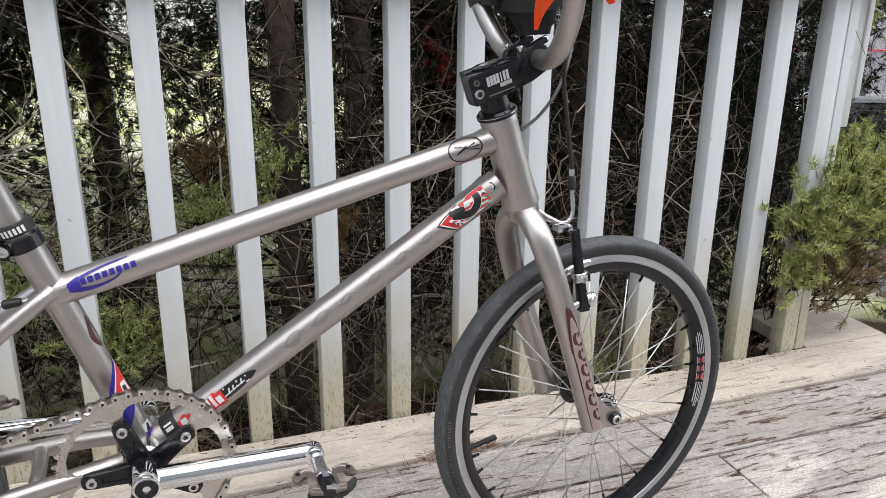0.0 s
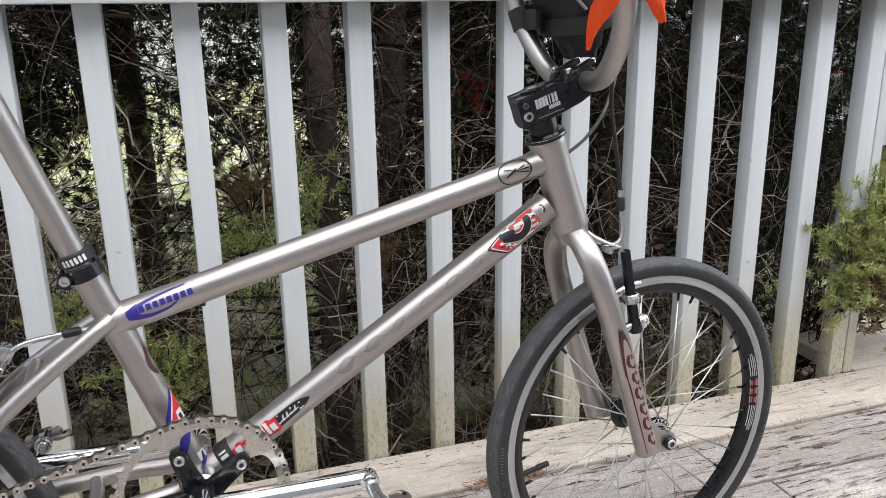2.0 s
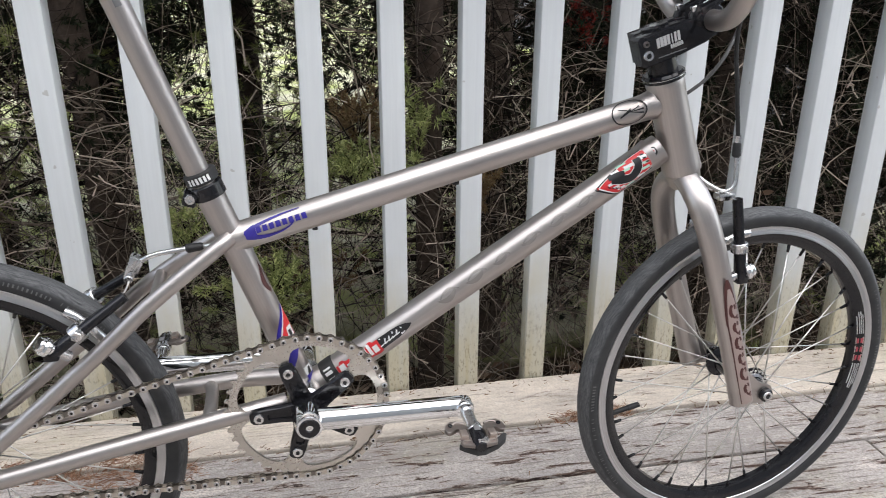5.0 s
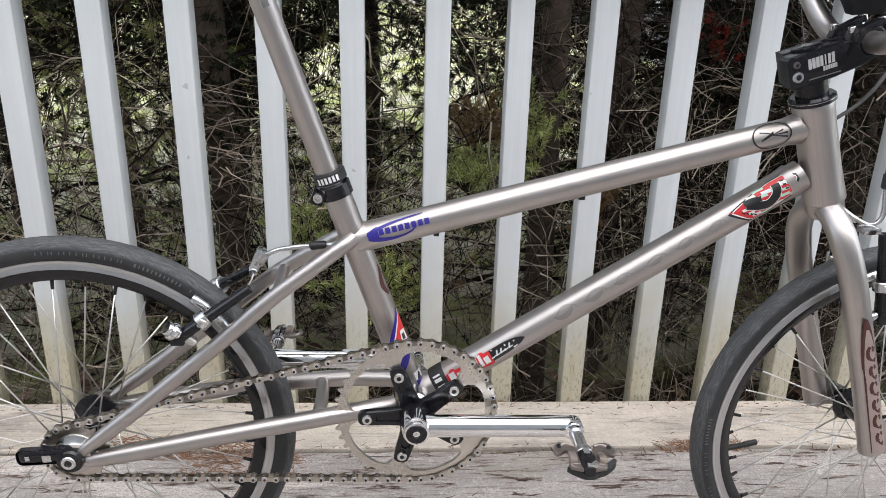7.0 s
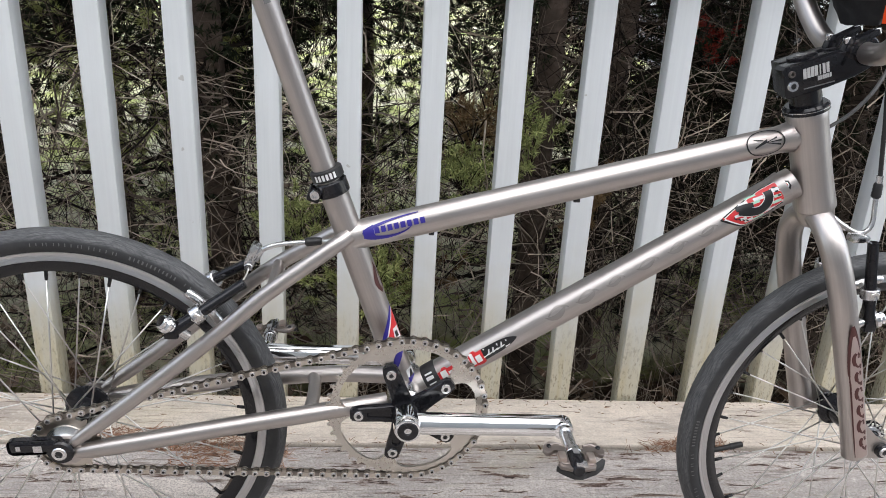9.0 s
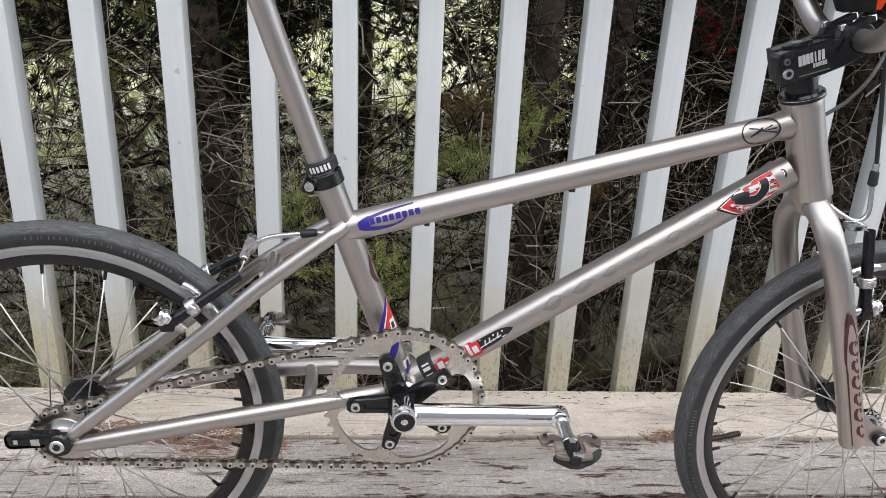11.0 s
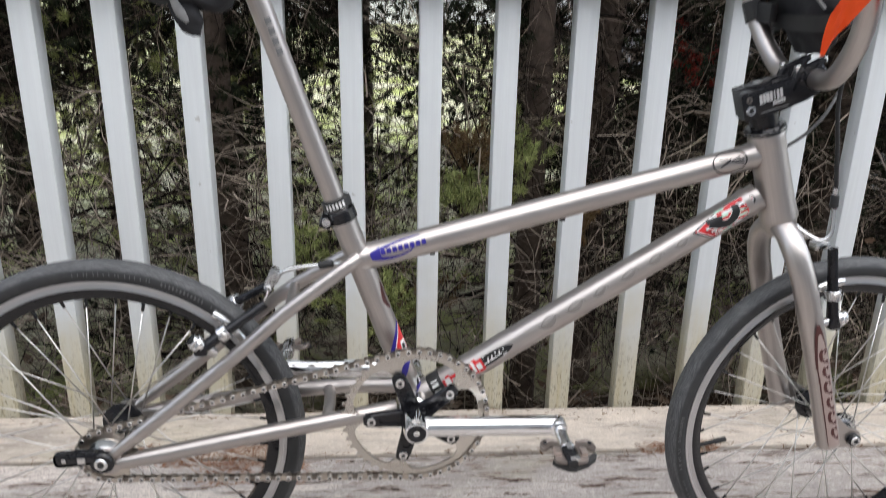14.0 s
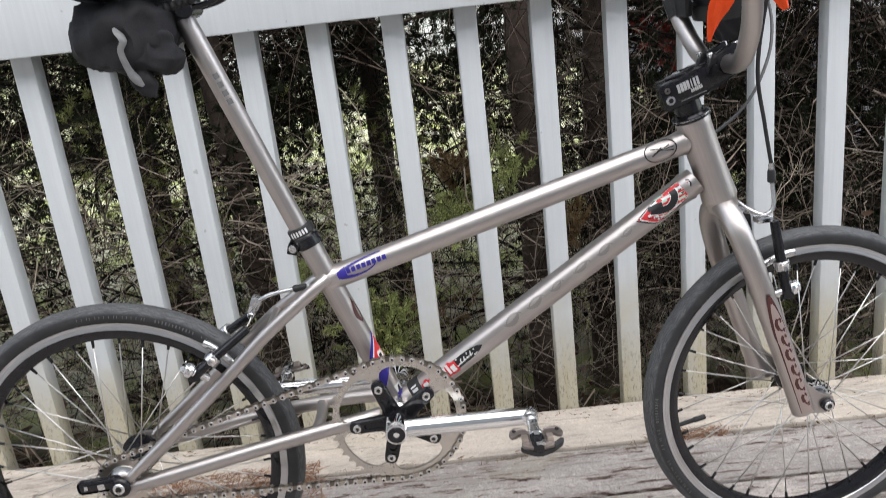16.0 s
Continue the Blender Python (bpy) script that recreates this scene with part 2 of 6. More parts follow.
TREAD = tyre_rubber()
FABRIC = mottled("black_nylon", (0.010, 0.010, 0.012), (0.022, 0.022, 0.025), 0.85, 500, 0.4, 0.0006)
FABRIC_GREY = mottled("grey_reflective_trim", (0.14, 0.14, 0.14), (0.27, 0.27, 0.265), 0.5, 60, 0.2)
ORANGE = mottled("orange_ribbon_cloth", (0.90, 0.10, 0.012), (0.98, 0.15, 0.02), 0.65, 300, 0.25)
BLUE = material("blue_print", (0.03, 0.022, 0.24), 0.35)
RED = material("red_print", (0.62, 0.03, 0.035), 0.35)
BLACK_PRINT = material("black_print", (0.012, 0.012, 0.013), 0.35)
WHITE_PRINT = material("white_print", (0.75, 0.75, 0.74), 0.4)
MAROON = material("maroon_print", (0.075, 0.022, 0.02), 0.4)
PINKISH = material("rosy_print", (0.49, 0.40, 0.37), 0.42, 0.7)
FAINT = material("etched_grey", (0.36, 0.335, 0.315), 0.55, 0.9)
GREY_PRINT = material("grey_print", (0.15, 0.15, 0.15), 0.5)
PALE_PRINT = material("pale_grey_print", (0.5, 0.5, 0.5), 0.45)
RIM_RED = material("rosy_red_print", (0.45, 0.07, 0.09), 0.4)
TYRE_PRINT = material("pale_tyre_print", (0.12, 0.12, 0.118), 0.6)
TEAL = material("pale_green_print", (0.42, 0.68, 0.55), 0.4)


# ---- mesh tools ----
def part(name, bm, mat, parent=None, label="", smooth=True, at=None):
    """Links a bmesh as one mesh object under a thing or a part."""
    me = bpy.data.meshes.new(name)
    bmesh.ops.recalc_face_normals(bm, faces=bm.faces)
    bm.to_mesh(me)
    bm.free()
    for one in mat if isinstance(mat, (list, tuple)) else [mat]:
        me.materials.append(one)
    if smooth:
        me.shade_smooth()
        me.set_sharp_from_angle(angle=radians(38))
    ob = new(name, me)
    if parent is not None:
        ob.parent = parent
    if at is not None:
        ob.matrix_basis = at
    return tagged(ob, label)


def thing(name, label, category, m=None, group="", kind=""):
    ob = new(name)
    ob.empty_display_size = 0.05
    if m is not None:
        ob.matrix_basis = m
    return tagged(ob, label, category, group, kind)


def tube(bm, points, radius, seg=12, cap=True, flat=1.0, side=None):
    """A round (or flattened) bar along a line of points; radius may be a list."""
    pts = [Vector(p) for p in points]
    rad = radius if isinstance(radius, (list, tuple)) else [radius] * len(pts)
    along = (pts[1] - pts[0]).normalized()
    ref = Vector(side) if side else (Vector((0, 0, 1)) if abs(along.z) < 0.9 else Vector((1, 0, 0)))
    a = (ref - along * ref.dot(along)).normalized()
    rings = []
    for i, p in enumerate(pts):
        d = (pts[min(i + 1, len(pts) - 1)] - pts[max(i - 1, 0)]).normalized()
        a = (a - d * a.dot(d)).normalized()
        b = d.cross(a)
        rings.append([bm.verts.new(p + rad[i] * (math.cos(2 * math.pi * k / seg) * a * flat + math.sin(2 * math.pi * k / seg) * b)) for k in range(seg)])
    uv = bm.loops.layers.uv.verify()
    far = [0.0]
    for p, q in zip(pts, pts[1:]):
        far.append(far[-1] + (q - p).length)
    turn = 2 * math.pi * rad[0] / seg
    for i, (r0, r1) in enumerate(zip(rings, rings[1:])):
        for k in range(seg):
            face = bm.faces.new((r0[k], r0[(k + 1) % seg], r1[(k + 1) % seg], r1[k]))
            for loop, (kk, ii) in zip(face.loops, ((k, i), (k + 1, i), (k + 1, i + 1), (k, i + 1))):
                loop[uv].uv = (kk * turn, far[ii])
    if cap:
        bm.faces.new(rings[0][::-1])
        bm.faces.new(rings[-1])
    return bm


def curve_points(points, steps=6):
    """A smooth line (Catmull-Rom) through the points."""
    p = [Vector(q) for q in points]
    p = [2 * p[0] - p[1]] + p + [2 * p[-1] - p[-2]]
    out = []
    for i in range(1, len(p) - 2):
        for k in range(steps):
            t = k / steps
            out.append(0.5 * (2 * p[i] + (p[i + 1] - p[i - 1]) * t + (2 * p[i - 1] - 5 * p[i] + 4 * p[i + 1] - p[i + 2]) * t * t + (3 * p[i] - p[i - 1] - 3 * p[i + 1] + p[i + 2]) * t ** 3))
    return out + [p[-2]]


def box(bm, centre, size, bevel=0.0, turn=None, seg=2):
    made = bmesh.ops.create_cube(bm, size=1.0)["verts"]
    m = Matrix.Translation(centre) @ (turn.to_4x4() if turn else Matrix()) @ Matrix.Diagonal((*size, 1))
    bmesh.ops.transform(bm, matrix=m, verts=made)
    if bevel:
        edges = list({e for v in made for e in v.link_edges})
        bmesh.ops.bevel(bm, geom=edges, offset=bevel, segments=seg, profile=0.6, affect="EDGES")
    return bm


def lathe(bm, profile, seg=64, axis="y", closed=False, centre=(0, 0, 0)):
    """Turns a profile of (radius, place along the axis) round the local y (or z) axis."""
    rings = []
    for k in range(seg):
        a = 2 * math.pi * k / seg
        c, s = math.cos(a), math.sin(a)
        ring = []
        for r, w in profile:
            v = (r * c, w, r * s) if axis == "y" else (r * c, r * s, w)
            ring.append(bm.verts.new(Vector(centre) + Vector(v)))
        rings.append(ring)
    n = len(profile)
    for k in range(seg):
        a, b = rings[k], rings[(k + 1) % seg]
        for i in range(n if closed else n - 1):
            j = (i + 1) % n
            bm.faces.new((a[i], a[j], b[j], b[i]))
    return bm


def plate(bm, outline, depth, lift=0.0):
    """A flat plate in the local x-z plane from a closed outline of (x, z), from y = lift to lift + depth."""
    lo = [bm.verts.new((x, lift, z)) for x, z in outline]
    hi = [bm.verts.new((x, lift + depth, z)) for x, z in outline]
    bm.faces.new(lo)
    bm.faces.new(hi[::-1])
    for i in range(len(lo)):
        j = (i + 1) % len(lo)
        bm.faces.new((lo[i], hi[i], hi[j], lo[j]))
    return bm


def B():
    return bmesh.new()



# ---- setting: ground, deck, fence ----
GROUND_Z = -0.30


def ground_material():
    m = material("shaded_litter_and_lit_lawn", (0.1, 0.09, 0.06), 0.95, Specular_IOR_Level=0.1)
    n = Nodes(m)
    co = n.coords()
    y = n.add("ShaderNodeSeparateXYZ", Vector=co)
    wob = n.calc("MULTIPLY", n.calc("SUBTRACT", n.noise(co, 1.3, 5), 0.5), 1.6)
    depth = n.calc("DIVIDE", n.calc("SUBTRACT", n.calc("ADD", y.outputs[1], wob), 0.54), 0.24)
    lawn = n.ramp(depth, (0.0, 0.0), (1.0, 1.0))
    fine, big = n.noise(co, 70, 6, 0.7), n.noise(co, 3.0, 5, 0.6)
    # litter is near black: the shade under the trees is in its colour
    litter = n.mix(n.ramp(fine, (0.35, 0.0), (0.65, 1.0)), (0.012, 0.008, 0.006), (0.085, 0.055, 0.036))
    # grass and its pale patches are lightened to stand for full daylight beyond
    grass = n.mix(n.ramp(n.noise(co, 160, 4, 0.7), (0.3, 0.0), (0.7, 1.0)), (0.30, 0.35, 0.10), (0.58, 0.62, 0.26))
    grass = n.mix(n.ramp(big, (0.40, 0.0), (0.58, 0.85)), grass, (0.68, 0.65, 0.50))
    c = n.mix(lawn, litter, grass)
    drive = n.calc("MULTIPLY", n.ramp(n.calc("DIVIDE", n.calc("SUBTRACT", n.calc("ADD", y.outputs[0], n.calc("MULTIPLY", wob, 0.2)), 2.1), 0.1), (0.0, 0.0), (1.0, 1.0)), 1.0)
    c = n.mix(drive, c, n.mix(fine, (0.13, 0.13, 0.135), (0.20, 0.20, 0.205)))
    n.color(c)
    n.bump(fine, 0.8, 0.02)
    return m


bm = B()
bmesh.ops.create_grid(bm, x_segments=60, y_segments=60, size=600)
for v in bm.verts:
    v.co.x, v.co.y = v.co.x * abs(v.co.x) / 600, v.co.y * abs(v.co.y) / 600
tagged(part("ground", bm, ground_material(), None, "leaf litter coloured dark as in shade, patchy lawn coloured pale as in full light, grey driveway, level ground", at=pose(0, 0, GROUND_Z)), kind="structure")

# unseen wall of lapped siding behind the deck, added for bounce light and reflections
bm = B()
for k in range(24):
    box(bm, (0, -3.6 + 0.004 * (k % 2), GROUND_Z + 0.08 + k * 0.16), (14, 0.12, 0.156), 0.004, Matrix.Rotation(radians(3), 3, "X"))
tagged(part("wall_house", bm, mottled("grey_bounce_siding", (0.42, 0.42, 0.415), (0.50, 0.50, 0.49), 0.6, 8, 0.1), None, "unseen wall of light grey lapped siding, added to bounce light and fill reflections"), kind="structure")

# near-black brown that stands for shade in the gap at the fence's foot
GAP_DARK = mottled("dark_gap_shade", (0.02, 0.016, 0.012), (0.06, 0.045, 0.035), 0.95, 60, 0.6, 0.003)
SLAT_STEP, SLAT = 0.127, 0.037
BOARD = 0.1415
deck = thing("deck", "weathered wooden deck of long boards with flaking pale stain", "deck", kind="structure")
frame_bm = B()
for x in [-3.0 + 0.4 * k for k in range(11)]:
    box(frame_bm, (x, -1.5, -0.13), (0.038, 2.9, 0.18))
box(frame_bm, (-0.95, -0.03, -0.13), (4.4, 0.038, 0.2))
box(frame_bm, (1.25, -1.4, -0.13), (0.038, 3.2, 0.2))
part("joist", frame_bm, DECK_WORN, deck, smooth=False)


def board_mesh(length, width, name):
    bm = B()
    box(bm, (0, 0, -0.016), (length, width, 0.032), 0.003, None, 2)
    me = bpy.data.meshes.new(name)
    bm.to_mesh(me)
    bm.free()
    return me


def board(x0, x1, y0, y1, z, mat, along_x=True):
    length, width = (x1 - x0, y1 - y0) if along_x else (y1 - y0, x1 - x0)
    me = board_mesh(length, width, "board")
    me.materials.append(mat)
    ob = new("board", me)
    ob.parent = deck
    ob.matrix_basis = pose((x0 + x1) / 2, (y0 + y1) / 2, z, random.uniform(-0.12, 0.12), 0, 0 if along_x else 90)


GAP = 0.004
board(-3.2, 1.285, -BOARD + GAP, -0.001, 0.0, DECK_CLEAN)
board(1.054, 1.285, 0.003, 0.22, 0.0, DECK_CLEAN)
for k in range(1, 22):
    y1 = -k * BOARD - (0.002 if k > 1 else 0)
    y0, z = y1 - BOARD + GAP, -0.005
    cut = {1: 3.0, 2: 0.592, 3: -1.7, 4: 1.0, 5: -0.9}.get(k, -2.0 + (k * 0.77) % 3)
    if cut < 1.2:
        board(-3.2, cut - 0.0015, y0, y1, z, DECK_WORN)
        board(cut + 0.0015, 1.285, y0, y1, z, DECK_WORN)
    else:
        board(-3.2, 1.285, y0, y1, z, DECK_WORN)

fence = thing("fence", "white painted wooden fence of upright balusters under a broad rail", "fence", kind="structure")
bm = B()
box(bm, (0, 0, 0.33), (SLAT, 0.037, 0.98), 0.003)
slat = part("baluster", bm, PAINT, fence, at=pose(0, 0, 0))
for i in range(-14, 16):
    m = pose((i - 7) * SLAT_STEP - SLAT / 2, 0.0195 + random.uniform(-0.0015, 0.0015), 0, random.uniform(-0.15, 0.15), random.uniform(-0.2, 0.2), random.uniform(-0.8, 0.8))
    if i == -14:
        slat.matrix_basis = m
    else:
        o = new("baluster", slat.data)
        o.parent, o.matrix_basis = fence, m
bm = B()
box(bm, (-0.95, -0.0195, 0.848), (4.12, 0.038, 0.14), 0.003)
part("rail", bm, PAINT, fence, "white rail board with faint brush marks")
bm = B()
box(bm, (-0.95, -0.004, 0.938), (4.2, 0.086, 0.038), 0.004)
part("cap_rail", bm, PAINT, fence)
bm = B()
box(bm, (1.0295, 0.010, 0.44), (0.023, 0.020, 0.88), 0.002)
box(bm, (1.0450, 0.016, 0.44), (0.007, 0.014, 0.88), 0.002)
part("end_strip", bm, PAINT, fence, "narrow white strip closing the fence's end")
# dark block put where the gap under the end strip is in shade
bm = B()
box(bm, (1.0300, 0.034, 0.03), (0.024, 0.030, 0.13), 0.002)
part("foot_block", bm, GAP_DARK, fence, "dark block standing for the shaded gap at the fence's foot")
bm = B()
box(bm, (1.072, 0.04, 0.678), (0.036, 0.02, 0.38), 0.001)
box(bm, (1.097, 0.038, 0.708), (0.012, 0.026, 0.32), 0.001)
part("end_board", bm, TRIM_PAINT, fence, "dull off-white board ending short of the deck")

# ---- trees behind the fence ----
rng = np.random.default_rng(7)


def prisms(starts, ways, lengths, radii, bend, segs=4, taper=0.35, droop=0.12):
    """Many thin bending twigs at once: vertices and faces for one mesh; also the tips and their ways."""
    n = len(starts)
    ways = ways / np.linalg.norm(ways, axis=1, keepdims=True)
    kink = rng.normal(0, 1, (n, 3))
    kink -= ways * (kink * ways).sum(1, keepdims=True)
    ref = np.where(np.abs(ways[:, 2:3]) > 0.9, [[1.0, 0, 0]], [[0, 0, 1.0]])
    cross = np.cross(ways, kink) * rng.uniform(-1, 1, (n, 1))
    a = np.cross(ways, ref)
    a /= np.linalg.norm(a, axis=1, keepdims=True)
    b = np.cross(ways, a)
    verts = []
    for s in range(segs + 1):
        t = s / segs
        mid = starts + ways * (lengths * t)[:, None] + kink * (bend * lengths * t * t)[:, None] + cross * (0.10 * lengths * (math.sin(5.2 * t) * t + 0.4 * math.sin(9 * t)))[:, None] + rng.normal(0, 0.035, (n, 3)) * (lengths * t)[:, None]
        mid[:, 2] -= droop * lengths * t * t
        r = radii * (1 - (1 - taper) * t)
        for k in range(3):
            an = 2.0944 * k
            verts.append(mid + (math.cos(an) * a + math.sin(an) * b) * r[:, None])
    tips = mid
    verts = np.stack(verts, 1)
    base = (np.arange(n) * 3 * (segs + 1))[:, None]
    quads = np.array([[s * 3 + k, s * 3 + (k + 1) % 3, s * 3 + 3 + (k + 1) % 3, s * 3 + 3 + k] for s in range(segs) for k in range(3)])
    faces = (base[:, :, None] + quads[None]).reshape(-1, 4)
    out = ways + kink * (2 * bend)[:, None]
    return verts.reshape(-1, 3), faces, tips, out / np.linalg.norm(out, axis=1, keepdims=True)


def fast_mesh(name, pieces, mat, parent, label=""):
    verts, faces, off = [], [], 0
    for v, f in pieces:
        verts.append(v)
        faces.append(f + off)
        off += len(v)
    me = bpy.data.meshes.new(name)
    v, f = np.concatenate(verts), np.concatenate(faces)
    me.from_pydata(v.tolist(), [], f.tolist())
    for one in mat if isinstance(mat, list) else [mat]:
        me.materials.append(one)
    ob = new(name, me)
    ob.parent = parent
    return tagged(ob, label, kind="stuff")


def needles(points, ways, count=22, size=0.016, spread=0.9, width=0.0011, lead=(0.1, 1.0)):
    """Star tufts of needles: one thin blade each, as triangles."""
    n = len(points)
    way = np.repeat(ways, count, 0)
    d = way * rng.uniform(*lead, (n * count, 1)) + rng.normal(0, spread, (n * count, 3)) * 0.6
    d /= np.linalg.norm(d, axis=1, keepdims=True)
    p = np.repeat(points, count, 0) + way * rng.uniform(-0.012, 0.004, (n * count, 1))
    side = np.cross(d, rng.normal(0, 1, (n * count, 3)))
    side /= np.linalg.norm(side, axis=1, keepdims=True)
    L = size * rng.uniform(0.7, 1.25, (n * count, 1))
    v = np.stack([p, p + d * L * 0.45 + side * width, p + d * L, p + d * L * 0.45 - side * width], 1)
    return v.reshape(-1, 3), np.arange(4 * n * count).reshape(-1, 4)


BARK = mottled("grey_brown_bark", (0.04, 0.027, 0.02), (0.125, 0.094, 0.074), 0.95, 70, 0.9, 0.006)
# the high lean turns most twigs near black, shade of the depth as colour
TWIG_SHADED = island_mix("shaded_dead_twigs", (0.011, 0.008, 0.0065), (0.36, 0.285, 0.225), 0.9, 4.2)
# needle colour holds the shade deep in the trees, darker than living needles
NEEDLE_SHADED = island_mix("shaded_needles", (0.010, 0.014, 0.008), (0.034, 0.042, 0.020), 0.7)
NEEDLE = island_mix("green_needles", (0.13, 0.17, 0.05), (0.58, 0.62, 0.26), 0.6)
NEEDLE_BROWN = island_mix("browned_needles", (0.16, 0.09, 0.045), (0.26, 0.19, 0.10), 0.75)


def keep_behind(v, f, origin, per_piece, near=0.055):
    """Leaves out the twigs and tufts that would grow through the fence."""
    pieces = v.reshape(-1, per_piece, 3)
    ok = (pieces[:, :, 1] + origin[1]).min(1) > near
    faces = f.reshape(len(pieces), -1, f.shape[1])
    count = np.cumsum(ok) - 1
    shift = (np.arange(len(pieces)) - count) * per_piece
    return pieces[ok].reshape(-1, 3), (faces - shift[:, None, None])[ok].reshape(-1, f.shape[1]), ok


def conifer(x, y, lean, height, limbs, per, leafy, seed, reach=(0.35, 0.85), girth=0.038, low=0.04, boughs=52, dense=False):
    """A conifer with a bare, twiggy inside: trunk, drooping limbs, dead twigs and needles darkened as in shade."""
    tree = thing("conifer", "spruce with a bare brown inside of dead twigs and needles, both coloured as in shade", "tree", pose(x, y, GROUND_Z), "row of conifers behind the fence")
    at = (x, y, GROUND_Z)
    bm = B()
    line = [(lean * t + 0.02 * math.sin(3 * t + seed), 0.02 * math.cos(2 * t + seed), height * t) for t in [1.5 * k / 26 for k in range(27)]]
    tube(bm, line, [girth * (1.22 - 0.9 * k / 26) for k in range(27)], 16)
    for v in bm.verts:
        v.co += 0.007 * noise.noise_vector(v.co * 16)
    part("trunk", bm, BARK, tree)
    n = limbs
    t = rng.uniform(low, 0.75, n)
    ang = rng.uniform(0, 2 * math.pi, n)
    start = np.stack([lean * t, 0 * t, height * t], 1)
    way = np.stack([np.cos(ang), np.sin(ang), rng.normal(0.10, 0.22, n)], 1)
    length = rng.uniform(*reach, n)
    v0, f0, tips, out = prisms(start, way, length, rng.uniform(0.0025, 0.007, n), rng.uniform(0.05, 0.3, n), 6)
    a, b, _ = keep_behind(v0, f0, at, 21)
    pieces = [(a, b)]
    rings = v0.reshape(n, 7, 3, 3).mean(2)
    which = np.repeat(np.arange(n), per)
    f = rng.uniform(0.12, 1.0, n * per) * 5.999
    i = f.astype(int)
    p = rings[which, i] * (1 - (f - i))[:, None] + rings[which, i + 1] * (f - i)[:, None]
    w = way[which] / np.linalg.norm(way[which], axis=1, keepdims=True)
    w2 = w * 0.6 + rng.normal(0, 0.75, (n * per, 3))
    L = rng.uniform(0.06, 0.28, n * per)
    v1, f1, tips1, out1 = prisms(p, w2, L, rng.uniform(0.0006, 0.0017, n * per), rng.uniform(0.2, 1.1, n * per), 4, 0.35, 0.45)
    a, b, _ = keep_behind(v1, f1, at, 15)
    pieces.append((a, b))
    sub = rng.choice(n * per, int(n * per * 0.55), replace=True)
    mid = v1.reshape(n * per, 5, 3, 3).mean(2)[sub, rng.integers(1, 5, len(sub))]
    v2, f2, tips2, out2 = prisms(mid, rng.normal(0, 1, (len(sub), 3)) + out1[sub] * 0.7, rng.uniform(0.03, 0.12, len(sub)), rng.uniform(0.0006, 0.0012, len(sub)), rng.uniform(0.1, 0.7, len(sub)), 2)
    a, b, _ = keep_behind(v2, f2, at, 9)
    pieces.append((a, b))
    fast_mesh("twig_tangle", pieces, TWIG_SHADED, tree, "tangle of dead grey-brown twigs, most coloured near black for depth shade")
    # needles keep to the sides away from the fence
    all_tips, all_out = np.concatenate([tips1, tips2]), np.concatenate([out1, out2])
    chance = leafy * np.clip(0.25 + (all_tips[:, 1] + y - 0.35) * 1.6, 0.04, 1.4)
    sx, sz = all_tips[:, 0] + x, all_tips[:, 2]
    clump = np.sin(7 * sx + seed) * np.sin(6 * sz + 0.7 * seed) + 0.7 * np.sin(11 * sx - 7 * sz + seed)
    chance = chance * np.where(clump > 0.0, 2.4, 0.5 if dense else 0.03) * np.clip(0.45 + 3.0 * (sz + GROUND_Z - 0.32), 1.0 if dense else 0.15, 3.0)
    pick = rng.uniform(0, 1, len(all_tips)) < chance
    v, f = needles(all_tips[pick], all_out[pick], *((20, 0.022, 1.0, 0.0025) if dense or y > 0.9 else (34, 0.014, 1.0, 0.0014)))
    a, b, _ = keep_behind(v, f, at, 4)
    fast_mesh("foliage", [(a, b)], NEEDLE_SHADED, tree, "sparse green needles, darkened in colour for the shade inside the trees")
    # unseen crown added above to block skylight: whorls of drooping boughs with oversized needles
    k = boughs
    h = rng.uniform(0.60, 1.46, k) * height
    ang = rng.uniform(0, 2 * math.pi, k)
    top = 1 - (h / height - 0.60) / 1.0
    way = np.stack([np.cos(ang), np.sin(ang), np.full(k, -0.15)], 1)
    v, f, _, _ = prisms(np.stack([lean * h / height, 0 * h, h], 1), way, 0.85 * top + 0.1, np.full(k, 0.008), rng.uniform(-0.1, 0.1, k), 6)
    spine = v.reshape(k, 7, 3, 3).mean(2)[:, 1:].reshape(-1, 3)
    p = np.repeat(spine, 4, 0) + rng.normal(0, 0.07, (len(spine) * 4, 3))
    w = np.repeat(np.repeat(way, 6, 0), 4, 0) + rng.normal(0, 0.4, p.shape)
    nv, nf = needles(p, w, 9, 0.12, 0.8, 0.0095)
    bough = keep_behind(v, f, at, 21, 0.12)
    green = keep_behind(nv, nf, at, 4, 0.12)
    fast_mesh("crown", [bough[:2], green[:2]], NEEDLE_SHADED, tree, "unseen dark green crown of drooping boughs, added to shade the twigs below")
    return tree


conifer(-1.62, 0.60, 0.03, 2.5, 80, 34, 2.2, 1)
conifer(-0.73, 0.62, -0.05, 2.5, 90, 32, 2.2, 2, girth=0.033, boughs=24)
conifer(-0.02, 0.40, 0.04, 2.5, 90, 34, 0.5, 3, girth=0.027, boughs=16, low=0.13)
conifer(0.20, 0.66, 0.05, 2.4, 76, 34, 0.9, 4, girth=0.033, boughs=24, low=0.13)
conifer(0.80, 0.60, -0.03, 2.4, 100, 36, 1.0, 5, low=0.10, boughs=24)
